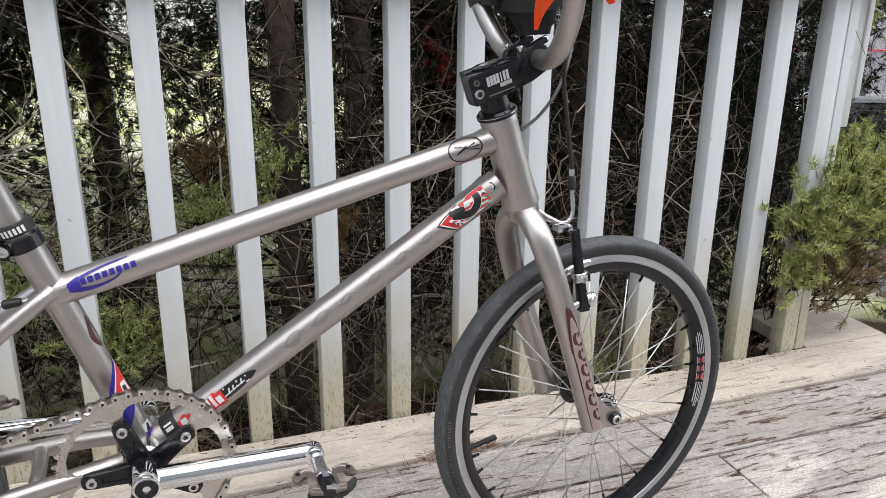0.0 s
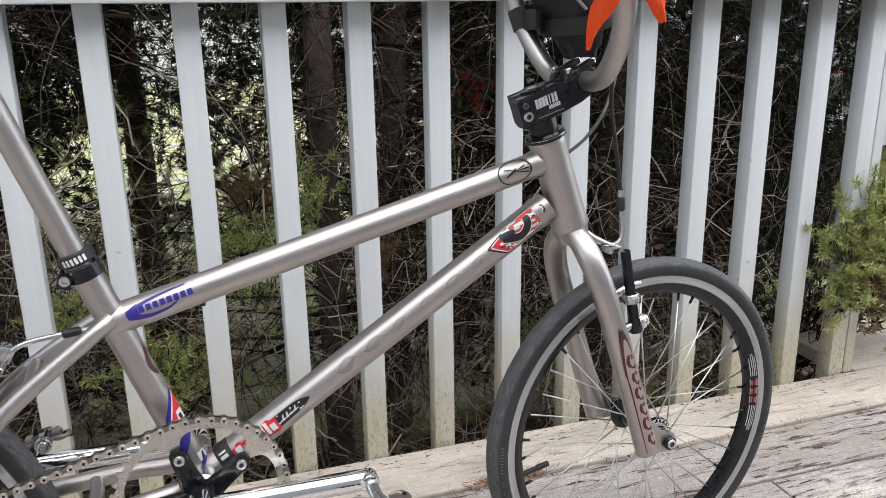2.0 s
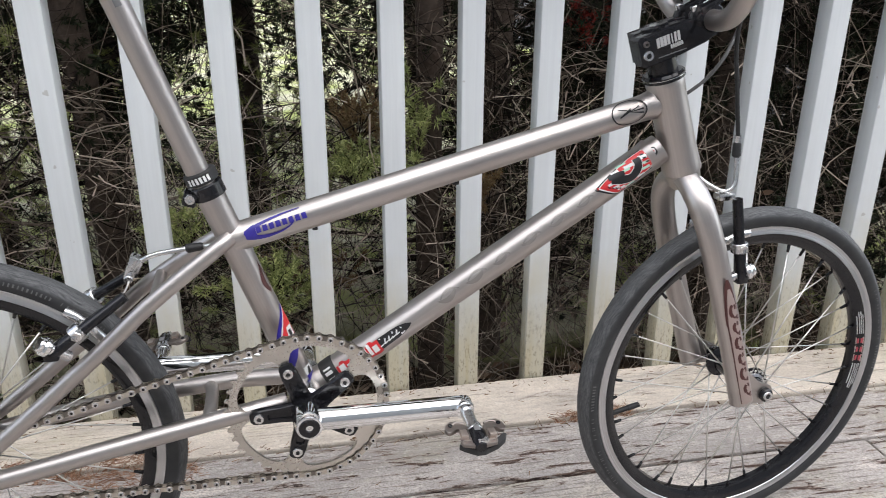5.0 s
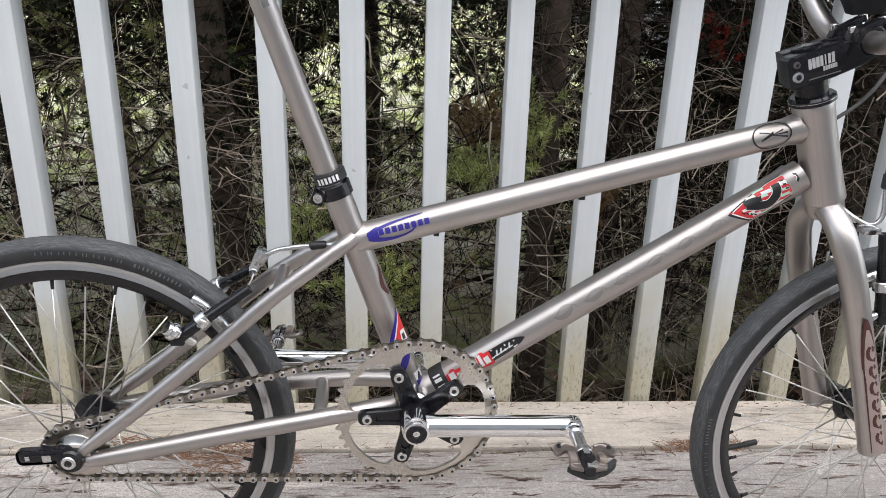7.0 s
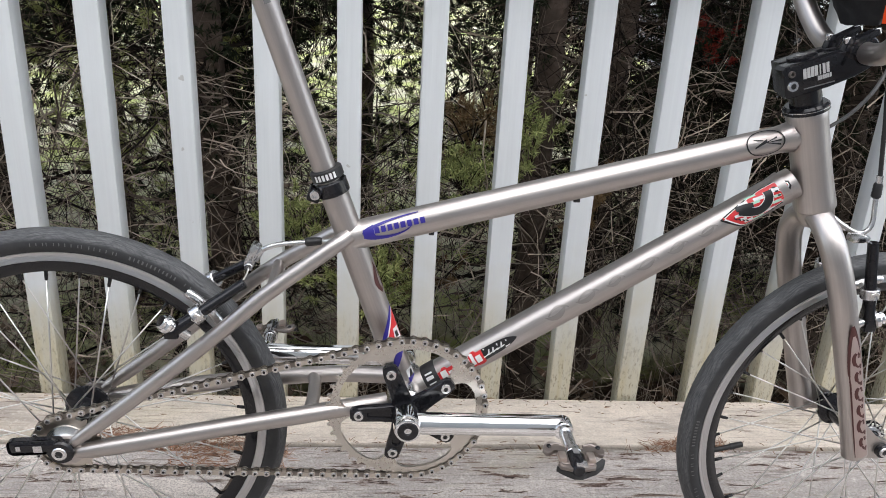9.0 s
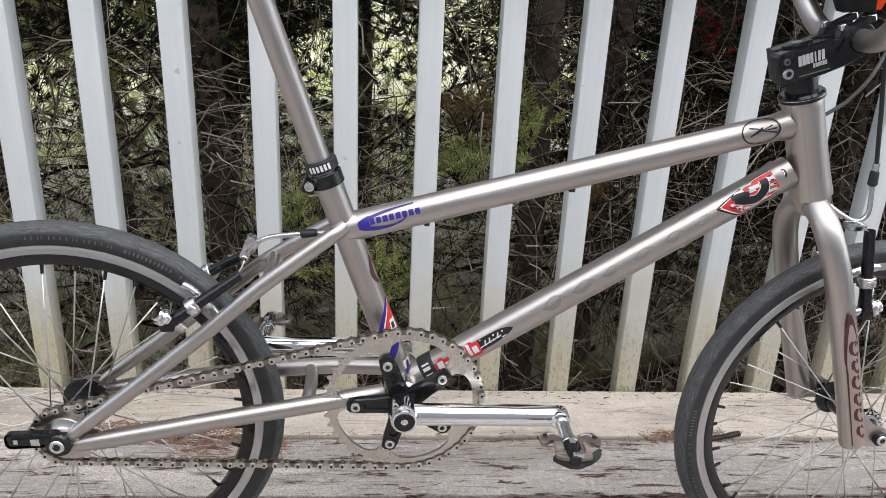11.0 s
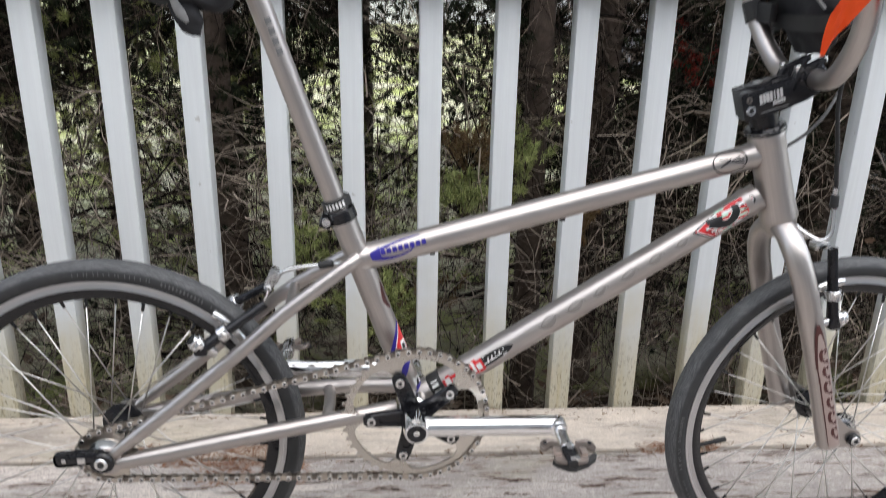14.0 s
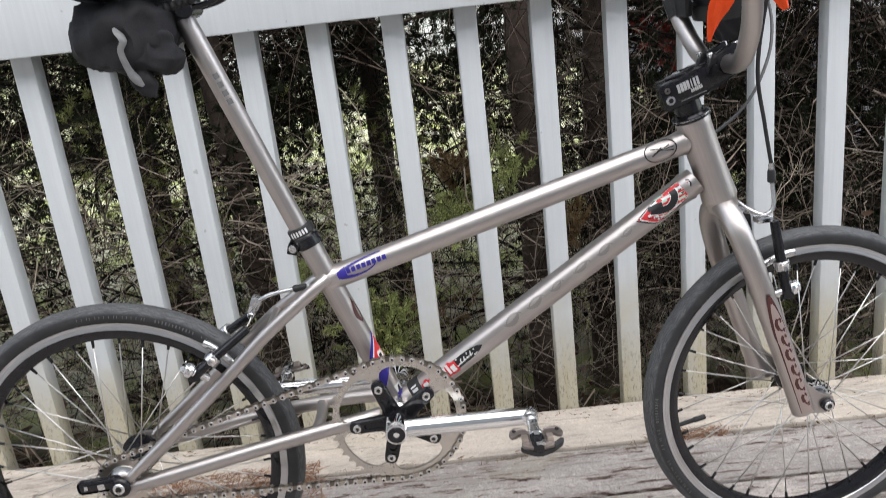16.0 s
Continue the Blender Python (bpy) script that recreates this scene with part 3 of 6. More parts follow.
for k, (x, y) in enumerate(((-2.2, 1.25), (-1.25, 1.45), (-2.6, 0.6), (-0.95, 1.95), (-1.75, 1.75), (-1.12, 0.95), (-0.45, 1.55))):
    conifer(x, y, 0.0, 2.6, 66, 36, 1.6 if k < 2 else 3.2 if k == 6 else 2.4, 8 + k, (0.4, 0.8), low=0.26, boughs=14 if k == 6 else 52)
for k, (x, y) in enumerate(((-0.55, 3.1), (0.35, 2.9))):
    conifer(x, y, 0.0, 2.6, 66, 36, 0.9, 20 + k, (0.4, 0.8), low=0.26, boughs=14)
for k, (x, y) in enumerate(((0.60, 1.2), (1.15, 1.35), (1.36, 0.80), (1.75, 1.25))):
    conifer(x, y, 0.0, 2.6, 84, 36, 2.4, 30 + k, (0.3, 0.55) if k > 1 else (0.4, 0.7), low=0.05, boughs=26, dense=True)


def bramble(count):
    """Dead twigs low and close behind the fence."""
    heap = thing("dead_brush", "pale dead twigs tangled low behind the fence", "brush", pose(0, 0.2, GROUND_Z), "", "stuff")
    pts = np.stack([rng.uniform(-1.9, 1.0, count), rng.uniform(-0.10, 0.22, count), rng.uniform(0.02, 0.85, count) ** 1.15], 1)
    ways = rng.normal(0, 1, (count, 3)) * (1.0, 0.45, 0.75)
    L = rng.uniform(0.05, 0.24, count)
    v, f, tips, out = prisms(pts, ways, L, rng.uniform(0.0008, 0.0023, count), rng.uniform(0.2, 1.1, count), 4)
    a, b, _ = keep_behind(v, f, (0, 0.2, 0), 15)
    sub = rng.choice(count, count)
    mid = v.reshape(count, 5, 3, 3).mean(2)[sub, rng.integers(1, 5, count)]
    v2, f2, _, _ = prisms(mid, out[sub] + rng.normal(0, 0.7, (count, 3)), rng.uniform(0.04, 0.14, count), rng.uniform(0.0005, 0.0011, count), rng.uniform(0.1, 0.6, count), 3)
    c, d, _ = keep_behind(v2, f2, (0, 0.2, 0), 12)
    fast_mesh("twig_tangle", [(a, b), (c, d)], island_mix("pale_dead_twigs", (0.06, 0.046, 0.036), (0.64, 0.54, 0.44), 0.9, 1.3), heap)


bramble(2700)


def spray(name, label, centres, counts, size, mat, root):
    """Leafy shoots: short stems that end in star tufts, grown from one root."""
    shrub = thing(name, label, "shrub", pose(*root))
    stems, green = [], []
    for (cx, cy, cz, rx, ry, rz), count in zip(centres, counts):
        c = np.array((cx, cy, cz)) - np.array(root)
        pts = c + rng.normal(0, 0.5, (count, 3)) * (rx, ry, rz)
        ways = pts - (c - np.array((0, 0, rz)))
        ways /= np.linalg.norm(ways, axis=1, keepdims=True)
        ways += np.array((0, -0.25, 0.15))
        ways /= np.linalg.norm(ways, axis=1, keepdims=True)
        L = rng.uniform(0.03, 0.09, count)
        v, f, tips, out = prisms(pts - ways * L[:, None], ways, L, np.full(count, 0.0012), rng.uniform(0.05, 0.3, count), 3)
        stems.append((v, f))
        green.append(needles(tips, out, 40, size, 0.9, 0.0010, (0.25, 0.6)))
        green.append(needles(tips - out * 0.014, out, 26, size, 0.9, 0.0010, (0.3, 0.7)))
        k = max(2, count // 12)
        to = pts[rng.choice(count, k)]
        start = np.array((0, 0, 0)) + rng.normal(0, 0.02, (k, 3))
        d = to - start
        v, f, _, _ = prisms(start, d, np.linalg.norm(d, axis=1), rng.uniform(0.0015, 0.003, k), rng.uniform(-0.08, 0.08, k), 6)
        stems.append((v, f))
    fast_mesh("twig_tangle", stems, TWIG_SHADED, shrub)
    fast_mesh("foliage", green, mat, shrub)
    return shrub


spray("conifer_shoot", "fresh green spruce shoots low behind the fence", [(-0.37, 0.11, 0.19, 0.08, 0.05, 0.08), (-0.50, 0.13, 0.30, 0.06, 0.05, 0.06)], [95, 46], 0.0125, NEEDLE, (-0.62, 0.6, 0.15))
spray("conifer_shoot", "yellow-green spruce shoots among bare twigs", [(-0.20, 0.12, 0.40, 0.06, 0.05, 0.05), (-0.09, 0.12, 0.48, 0.035, 0.04, 0.09)], [44, 32], 0.0125, NEEDLE, (0.0, 0.42, 0.3))
spray("conifer_shoot", "browned dying spruce shoots among bare twigs", [(-0.19, 0.16, 0.48, 0.06, 0.05, 0.05), (0.03, 0.14, 0.36, 0.03, 0.04, 0.05), (-0.28, 0.3, 0.12, 0.1, 0.1, 0.05)], [40, 22, 40], 0.0125, NEEDLE_BROWN, (0.0, 0.42, 0.25))
OLIVE = island_mix("fresh_green_needles", (0.16, 0.19, 0.055), (0.54, 0.56, 0.22), 0.6)
spray("shrub", "bushy green spruce growing round the fence's end", [(1.08, -0.03, 0.37, 0.12, 0.08, 0.10), (1.18, 0.02, 0.40, 0.12, 0.09, 0.09), (0.98, -0.035, 0.32, 0.08, 0.05, 0.07), (0.97, -0.03, 0.21, 0.06, 0.04, 0.04), (1.27, 0.04, 0.30, 0.09, 0.07, 0.08), (1.17, 0.08, 0.43, 0.05, 0.05, 0.04), (1.16, 0.12, 0.78, 0.05, 0.05, 0.10)], [230, 200, 85, 46, 90, 50, 50], 0.0145, OLIVE, (1.16, 0.30, -0.1))
spray("shrub", "browned lower twigs of a spruce at the fence's end", [(1.12, 0.02, 0.19, 0.12, 0.06, 0.09), (1.26, 0.05, 0.18, 0.12, 0.07, 0.10), (1.02, -0.01, 0.24, 0.06, 0.04, 0.05)], [110, 100, 40], 0.013, island_mix("olive_brown_needles", (0.14, 0.095, 0.05), (0.38, 0.30, 0.16), 0.7), (1.2, 0.30, -0.15))
spray("shrub", "yellowish leafy shrub behind the twigs", [(-0.95, 0.75, 0.35, 0.3, 0.15, 0.5), (-0.35, 1.0, 0.15, 0.4, 0.15, 0.35)], [260, 220], 0.022, island_mix("yellow_green_leaves", (0.25, 0.29, 0.08), (0.56, 0.58, 0.24), 0.6), (-0.7, 1.0, -0.25))

spray("shrub", "small red-leaved shrub between the spruces", [(0.42, 0.62, 0.58, 0.05, 0.04, 0.06), (0.36, 0.70, 0.66, 0.05, 0.04, 0.05)], [16, 12], 0.018, island_mix("red_leaves", (0.22, 0.02, 0.02), (0.5, 0.07, 0.05), 0.6), (0.42, 0.85, -0.2))

# ---- fallen needles on the deck ----
def fallen(count, x0, x1, y0, y1, seed_edge, length=(0.010, 0.032)):
    px = rng.uniform(x0, x1, count)
    py = y0 + (y1 - y0) * rng.uniform(0, 1, count) ** seed_edge
    pz = np.where(py > -BOARD, 0.0008, -0.0042)
    ang = rng.uniform(0, math.pi, count)
    d = np.stack([np.cos(ang), np.sin(ang) * 0.8, rng.uniform(0.0, 0.05, count)], 1)
    v, f, _, _ = prisms(np.stack([px, py, pz], 1), d, rng.uniform(*length, count), rng.uniform(0.0004, 0.0009, count), rng.uniform(-0.12, 0.12, count), 2, 0.6)
    v[:, 2] = np.maximum(v[:, 2], np.where(v[:, 1] > -BOARD, 0.0002, -0.0048))
    return v, f


DRY = island_mix("dry_brown_needles", (0.07, 0.035, 0.018), (0.26, 0.16, 0.09), 0.85)
fast_mesh("needle_litter", [fallen(420, -1.6, 1.25, -0.005, -0.9, 1.6, (0.004, 0.016)), fallen(300, -1.6, 1.04, -0.002, -0.03, 1.0, (0.004, 0.013)), fallen(300, -1.6, 1.2, -0.130, -0.160, 1.0, (0.005, 0.015))], DRY, None, "scattered dry brown pine needles on the deck boards")
fast_mesh("needle_litter", [fallen(850, -0.86, -0.50, -0.105, -0.160, 1.0, (0.008, 0.026)), fallen(320, -0.66, -0.48, -0.150, -0.215, 1.0, (0.008, 0.026)), fallen(250, 0.10, 0.24, -0.125, -0.150, 1.0, (0.008, 0.02))], island_mix("rusty_needles", (0.17, 0.085, 0.05), (0.36, 0.22, 0.15), 0.85), None, "drift of rust-brown pine needles on the deck")
for o in scene.objects:
    if o.name.startswith("needle_litter"):
        tagged(o, category="pine needles")

# dead leaves lying under the trees and caught in the twigs
bm = B()
for k in range(600):
    c = Vector((random.uniform(-1.9, 1.5), random.uniform(0.08, 1.1), GROUND_Z + random.uniform(0.005, 0.03)))
    if k < 4:
        c = Vector((random.uniform(-1.2, 1.0), random.uniform(0.1, 0.35), random.uniform(0.0, 0.5)))
    elif k > 505:
        c = Vector((random.uniform(-1.9, 1.0), random.uniform(0.08, 0.40), GROUND_Z + random.uniform(0.02, 0.20)))
    q = Euler((random.uniform(-0.6, 0.6), random.uniform(-0.6, 0.6), random.uniform(0, 6.28))).to_matrix()
    s = random.uniform(0.014, 0.032)
    pts = [(-1, 0, 0.1), (-0.4, 0.5, 0.0), (0.3, 0.55, 0.05), (1.0, 0, 0.15), (0.3, -0.55, 0.05), (-0.4, -0.5, 0)]
    vs = [bm.verts.new(c + q @ (Vector(p) * s)) for p in pts]
    mid = bm.verts.new(c + q @ Vector((0, 0, -0.12 * s)))
    for i in range(6):
        bm.faces.new((vs[i], vs[(i + 1) % 6], mid))
tagged(part("leaf_litter", bm, island_mix("dead_leaf", (0.09, 0.052, 0.03), (0.42, 0.31, 0.23), 0.8, 1.5), None, "curled brown dead leaves under the trees"), category="leaves", kind="stuff")

# ---- distance ----
bm = B()
box(bm, (0, 0, 1.6), (14, 0.2, 3.2), 0.01)
house = thing("house", "pale house with lapped siding far across the lawn", "house", pose(2.0, 14, GROUND_Z, 0, 0, 4))
part("wall", bm, mottled("pale_siding", (0.68, 0.68, 0.66), (0.74, 0.74, 0.72), 0.6, 5, 0.05), house, smooth=False)
bm = B()
box(bm, (0, 0, 3.5), (15, 3, 0.6), 0.05)
part("roof", bm, mottled("grey_shingle", (0.14, 0.14, 0.15), (0.2, 0.2, 0.2), 0.9, 12, 0.4), house, smooth=False)
for x in (-4, -1, 2.4, 5):
    bm = B()
    box(bm, (x, -0.12, 1.7), (1.0, 0.1, 1.4), 0.01)
    w = part("window", bm, TRIM_PAINT, house, smooth=False)
    bm = B()
    box(bm, (x, -0.17, 1.7), (0.84, 0.02, 1.24))
    part("pane", bm, material("dark_glass", (0.02, 0.022, 0.025), 0.1), w, smooth=False)


def parked_car(m):
    """A parked hatchback: lofted body, dark glass band, bright trim strip and wheels."""
    car = thing("car", "parked grey car with dark windows and a bright trim strip", "car", m)
    def loft(sections):
        bm = B()
        rows = [[bm.verts.new(p) for p in s] for s in sections]
        for a, b in zip(rows, rows[1:]):
            for k in range(len(a) - 1):
                bm.faces.new((a[k], a[k + 1], b[k + 1], b[k]))
        bm.faces.new(rows[0])
        bm.faces.new(rows[-1][::-1])
        return bm
    prof = [(-2.1, 0.36, 0.62, 0.70), (-1.9, 0.32, 0.82, 0.82), (-1.0, 0.30, 0.92, 0.86), (0.0, 0.30, 0.95, 0.87), (1.2, 0.30, 0.92, 0.86), (1.9, 0.32, 0.84, 0.80), (2.1, 0.38, 0.66, 0.68)]
    part("body", loft([[(x, -w, lo), (x, -w * 1.03, (lo + hi) / 2), (x, -w * 0.96, hi), (x, 0, hi + 0.03), (x, w * 0.96, hi), (x, w * 1.03, (lo + hi) / 2), (x, w, lo)] for x, lo, hi, w in prof]), material("grey_car_paint", (0.40, 0.40, 0.42), 0.25, 0.3, Coat_Weight=0.6), car)
    cab = [(-1.5, 0.93, 0.94, 0.80), (-0.8, 0.93, 1.36, 0.70), (0.7, 0.93, 1.40, 0.70), (1.6, 0.93, 0.95, 0.78)]
    part("cabin", loft([[(x, -w, lo), (x, -w * 0.92, hi), (x, w * 0.92, hi), (x, w, lo)] for x, lo, hi, w in cab]), material("dark_car_glass", (0.015, 0.016, 0.018), 0.05), car)
    bm = B()
    box(bm, (0, -0.89, 0.33), (3.4, 0.05, 0.05), 0.008)
    part("trim_strip", bm, ALLOY, car, "bright trim strip")
    # black box for the sill and, as colour, the shadow under the car
    bm = B()
    box(bm, (0, -0.80, 0.20), (2.9, 0.16, 0.20), 0.03)
    part("sill", bm, BLACK_PLASTIC, car, "black sill that also stands for the shadow under the car")
    bm = B()
    box(bm, (0, -0.900, 0.66), (3.4, 0.012, 0.012), 0.003)
    part("pinstripe", bm, RED, car, "thin red stripe")
    for x in (-1.3, 1.3):
        for y in (-0.80, 0.80):
            bm = B()
            lathe(bm, [(0.20, -0.10), (0.30, -0.10), (0.32, -0.07), (0.32, 0.07), (0.30, 0.10), (0.20, 0.10)], 40, "y", True, (x, y, 0.32))
            w = part("wheel", bm, RUBBER, car)
            bm = B()
            lathe(bm, [(0.0, -0.06), (0.10, -0.065), (0.19, -0.08), (0.205, -0.095), (0.205, 0.09), (0.0, 0.08)], 30, "y", False, (x, y, 0.32))
            part("rim", bm, ALLOY, w)
    return car


parked_car(pose(5.6, 3.6, GROUND_Z, 0, 0, -16))


# ---- the bicycle: local x forward, y away from the camera's side, z up, origin at the rear axle ----
bicycle = thing("bicycle", "bare titanium small-wheeled race bicycle with chrome crank and black tyres", "bicycle", pose(-0.6851, -0.4179, 0.2284, 0.41, 0, 1.086))
WHEELBASE, TYRE_R = 0.9362, 0.2334
BB = Vector((0.3726, 0, 0.0411))
HEAD_TOP, HEAD_LOW = Vector((0.7870, 0, 0.3905)), Vector((0.8223, 0, 0.2827))
AXIS = (HEAD_TOP - HEAD_LOW).normalized()
STEER = Matrix.Translation(HEAD_LOW) @ Matrix.Rotation(0.082, 4, AXIS) @ Matrix.Translation(-HEAD_LOW)


def P(u, v, w=0.0):
    """A place on the bicycle: ahead, up, and out towards the chain side."""
    return Vector((u, -w, v))


def bar(p, q, r, seg=20, r2=None):
    return tube(B(), [p, q], [r, r if r2 is None else r2], seg)


def knob(bm, p, q, r, seg=16, ease=0.15):
    """A short round piece with eased rims."""
    p, q = Vector(p), Vector(q)
    d = (q - p)
    e = min(ease * r, d.length * 0.3) / d.length
    return tube(bm, [p, p + d * e, q - d * e, q], [r * 0.86, r, r, r * 0.86], seg)


def wrap(bm, p0, p1, r, s0, s1, lo, hi, cols=10, rows=5, lift=0.0004, mat=0, face=Vector((0, -1, 0.36))):
    """A thin patch that lies on a round tube: s along it in metres, lo and hi the angles round it (0 faces the chain side)."""
    d = (p1 - p0).normalized()
    n = (face - d * face.dot(d)).normalized()
    up = n.cross(d) if n.cross(d).z > 0 else d.cross(n)
    grid = []
    for i in range(cols + 1):
        t = i / cols
        s = s0 + (s1 - s0) * t
        a, b = lo(t), hi(t)
        grid.append([bm.verts.new(p0 + d * s + (r + lift) * (math.cos(a + (b - a) * k / rows) * n + math.sin(a + (b - a) * k / rows) * up)) for k in range(rows + 1)])
    for i in range(cols):
        for k in range(rows):
            bm.faces.new((grid[i][k], grid[i + 1][k], grid[i + 1][k + 1], grid[i][k + 1])).material_index = mat
    return bm


def stroke(bm, p0, p1, r, points, width, lift=0.0008, mat=0, face=Vector((0, -1, 0.36))):
    """A painted line on a round tube through points (metres along, angle round)."""
    d = (p1 - p0).normalized()
    n = (face - d * face.dot(d)).normalized()
    up = n.cross(d) if n.cross(d).z > 0 else d.cross(n)
    pts = curve_points([Vector((s, a * r, 0)) for s, a in points], 5) if len(points) > 2 else [Vector((s, a * r, 0)) for s, a in points]
    rows = []
    for i, q in enumerate(pts):
        e = (pts[min(i + 1, len(pts) - 1)] - pts[max(i - 1, 0)]).normalized()
        side = Vector((-e.y, e.x, 0)) * width / 2
        row = []
        for k in (-1, -0.33, 0.33, 1):
            x = q + side * k
            row.append(bm.verts.new(p0 + d * x.x + (r + lift) * (math.cos(x.y / r) * n + math.sin(x.y / r) * up)))
        rows.append(row)
    for a, b in zip(rows, rows[1:]):
        for k in range(3):
            bm.faces.new((a[k], b[k], b[k + 1], a[k + 1])).material_index = mat
    return bm


def flat(v):
    return lambda t: v


# frame tubes
ST = (P(0.3728, 0.047), P(0.2858, 0.2935))
TT = (P(0.318, 0.2388), P(0.782, 0.3632))
DT = (P(0.382, 0.0455), P(0.790, 0.3110))
frame_bm = tube(B(), [HEAD_LOW + AXIS * t for t in (0, 0.0015, 0.004, 0.014, 0.04, 0.09, 0.105, 0.110, 0.113)], [0.0212, 0.0226, 0.0228, 0.0221, 0.0211, 0.0209, 0.0213, 0.0218, 0.0212], 40)
bike_frame = part("frame", frame_bm, TITANIUM, bicycle, "brushed bare titanium frame")
part("top_tube", bar(*TT, 0.0159, 40, 0.0146), TITANIUM, bike_frame)
part("down_tube", bar(*DT, 0.0174, 36), TITANIUM, bike_frame)
part("seat_tube", bar(*ST, 0.0150, 36), TITANIUM, bike_frame)
bm = B()
knob(bm, BB + Vector((0, -0.037, 0)), BB + Vector((0, 0.037, 0)), 0.0215, 36)
part("bottom_bracket", bm, ALLOY, bike_frame, "polished bottom bracket shell")
for side in (1, -1):
    line = curve_points([P(0.306, 0.2415, 0.012 * side), P(0.285, 0.2285, 0.022 * side), P(0.22, 0.183, 0.038 * side), P(0.1727, 0.1425, 0.046 * side), P(0.08, 0.0645, 0.052 * side), P(0.010, 0.009, 0.056 * side)], 5)
    part("seat_stay", tube(B(), line, [0.0085] * (len(line) - 3) + [0.0082, 0.0072, 0.006], 20), TITANIUM, bike_frame)
    line = curve_points([P(0.012, -0.003, 0.056 * side), P(0.08, 0.009, 0.054 * side), P(0.166, 0.0238, 0.050 * side), P(0.281, 0.0395, 0.040 * side), P(0.350, 0.0455, 0.028 * side)], 5)
    part("chain_stay", tube(B(), line, [0.0065, 0.0086, 0.0094] + [0.0101] * (len(line) - 3), 20), TITANIUM, bike_frame)
    bm = B()
    outline = [(0.018 * math.cos(a) + (0.004 if math.cos(a) > 0 else 0), 0.0165 * math.sin(a)) for a in [2 * math.pi * k / 22 for k in range(22)]]
    plate(bm, outline, 0.006, -0.056 * side - 0.003)
    part("dropout", bm, TITANIUM, bike_frame)
bm = B()
tube(bm, curve_points([P(0.262, 0.036, 0.040), P(0.266, 0.040, 0.02), P(0.266, 0.040, -0.02), P(0.262, 0.036, -0.040)], 4), 0.0075, 14)
part("bridge", bm, TITANIUM, bike_frame)
bm = B()
tube(bm, [P(0.226, 0.188, 0.036), P(0.226, 0.188, -0.036)], 0.0065, 14)
part("bridge", bm, TITANIUM, bike_frame)
# weld beads where the tubes meet
for c, d, r in ((P(0.313, 0.2375), TT[1] - TT[0], 0.0171), (P(0.771, 0.3603), TT[0] - TT[1], 0.0160), (P(0.776, 0.302), DT[0] - DT[1], 0.0186), (P(0.392, 0.052), DT[1] - DT[0], 0.0186)):
    d = d.normalized()
    part("weld", tube(B(), [c + d * t for t in (-0.005, -0.003, 0.0, 0.003, 0.006, 0.009)], [r + 0.0006, r + 0.0005, r + 0.0001, r - 0.0005, r - 0.0009, r - 0.0014], 32, False), TITANIUM, bike_frame)
bm = B()
box(bm, P(0.55, 0.2845), (0.007, 0.006, 0.006), 0.001)
part("cable_stop", bm, BLACK_PLASTIC, bike_frame)
bm = B()
box(bm, P(0.394, 0.2425), (0.006, 0.006, 0.006), 0.001)
part("cable_stop", bm, BLACK_PLASTIC, bike_frame)


def along(tube_ends, u):
    p0, p1 = tube_ends
    return (u - p0.x) / (p1 - p0).normalized().x


# printed and stuck-on marks of the frame
s0, s1 = along(TT, 0.3215), along(TT, 0.392)
bm = B()
wrap(bm, *TT, 0.0161, s0, s0 + 0.052, lambda t: -0.62 * math.sin(math.pi * min(1, 0.08 + t * 0.9)) ** 0.5 - 0.05, lambda t: -0.62 * math.sin(math.pi * min(1, 0.08 + t * 0.9)) ** 0.5 + 0.32 * (1 - t) ** 1.5 + 0.05, 16)
wrap(bm, *TT, 0.0161, s0, s0 + 0.062, lambda t: 0.62 * math.sin(math.pi * (0.5 * t + 0.02)) ** 0.6 - 0.22 * (1 - t), lambda t: 0.62 * math.sin(math.pi * (0.5 * t + 0.02)) ** 0.6 + 0.06, 16)
wrap(bm, *TT, 0.0161, s0 - 0.001, s0 + 0.012, lambda t: -0.55 * t ** 0.5, lambda t: 0.45 * t ** 0.5, 8)
for k in range(8):
    a = s0 + 0.0125 + k * 0.0071
    wrap(bm, *TT, 0.0161, a, a + 0.0051, flat(-0.18), flat(0.22), 1, 4)
part("sponsor_mark", bm, BLUE, bike_frame, "blue swoosh with a row of blue bars")
bm = B()
cs = along(TT, 0.7435)
for i in range(40):
    a0, a1 = 2 * math.pi * i / 40, 2 * math.pi * (i + 1) / 40
    q = []
    for a, k in ((a0, 1.0), (a1, 1.0), (a1, 0.92), (a0, 0.92)):
        s, phi = cs + 0.021 * k * math.cos(a), 0.98 * k * math.sin(a)
        d = (TT[1] - TT[0]).normalized()
        n = Vector((0, -1, 0.36))
        n = (n - d * n.dot(d)).normalized()
        q.append(bm.verts.new(TT[0] + d * s + 0.0156 * (math.cos(phi) * n + math.sin(phi) * n.cross(d) * (1 if n.cross(d).z > 0 else -1))))
    bm.faces.new(q)
for a, L in ((-0.35, 0.017), (-0.05, 0.017), (0.2, 0.013)):
    wrap(bm, *TT, 0.0151, cs, cs + L * math.cos(a), lambda t, a=a: a * t - 0.03, lambda t, a=a: a * t + 0.09 * t, 4, 2)
wrap(bm, *TT, 0.0151, cs - 0.012, cs + 0.002, lambda t: -0.3 + 0.3 * t, lambda t: -0.2 + 0.45 * t, 4, 2)
wrap(bm, *TT, 0.0151, cs - 0.012, cs - 0.002, lambda t: 0.32 - 0.2 * t, lambda t: 0.4 - 0.2 * t, 4, 2)
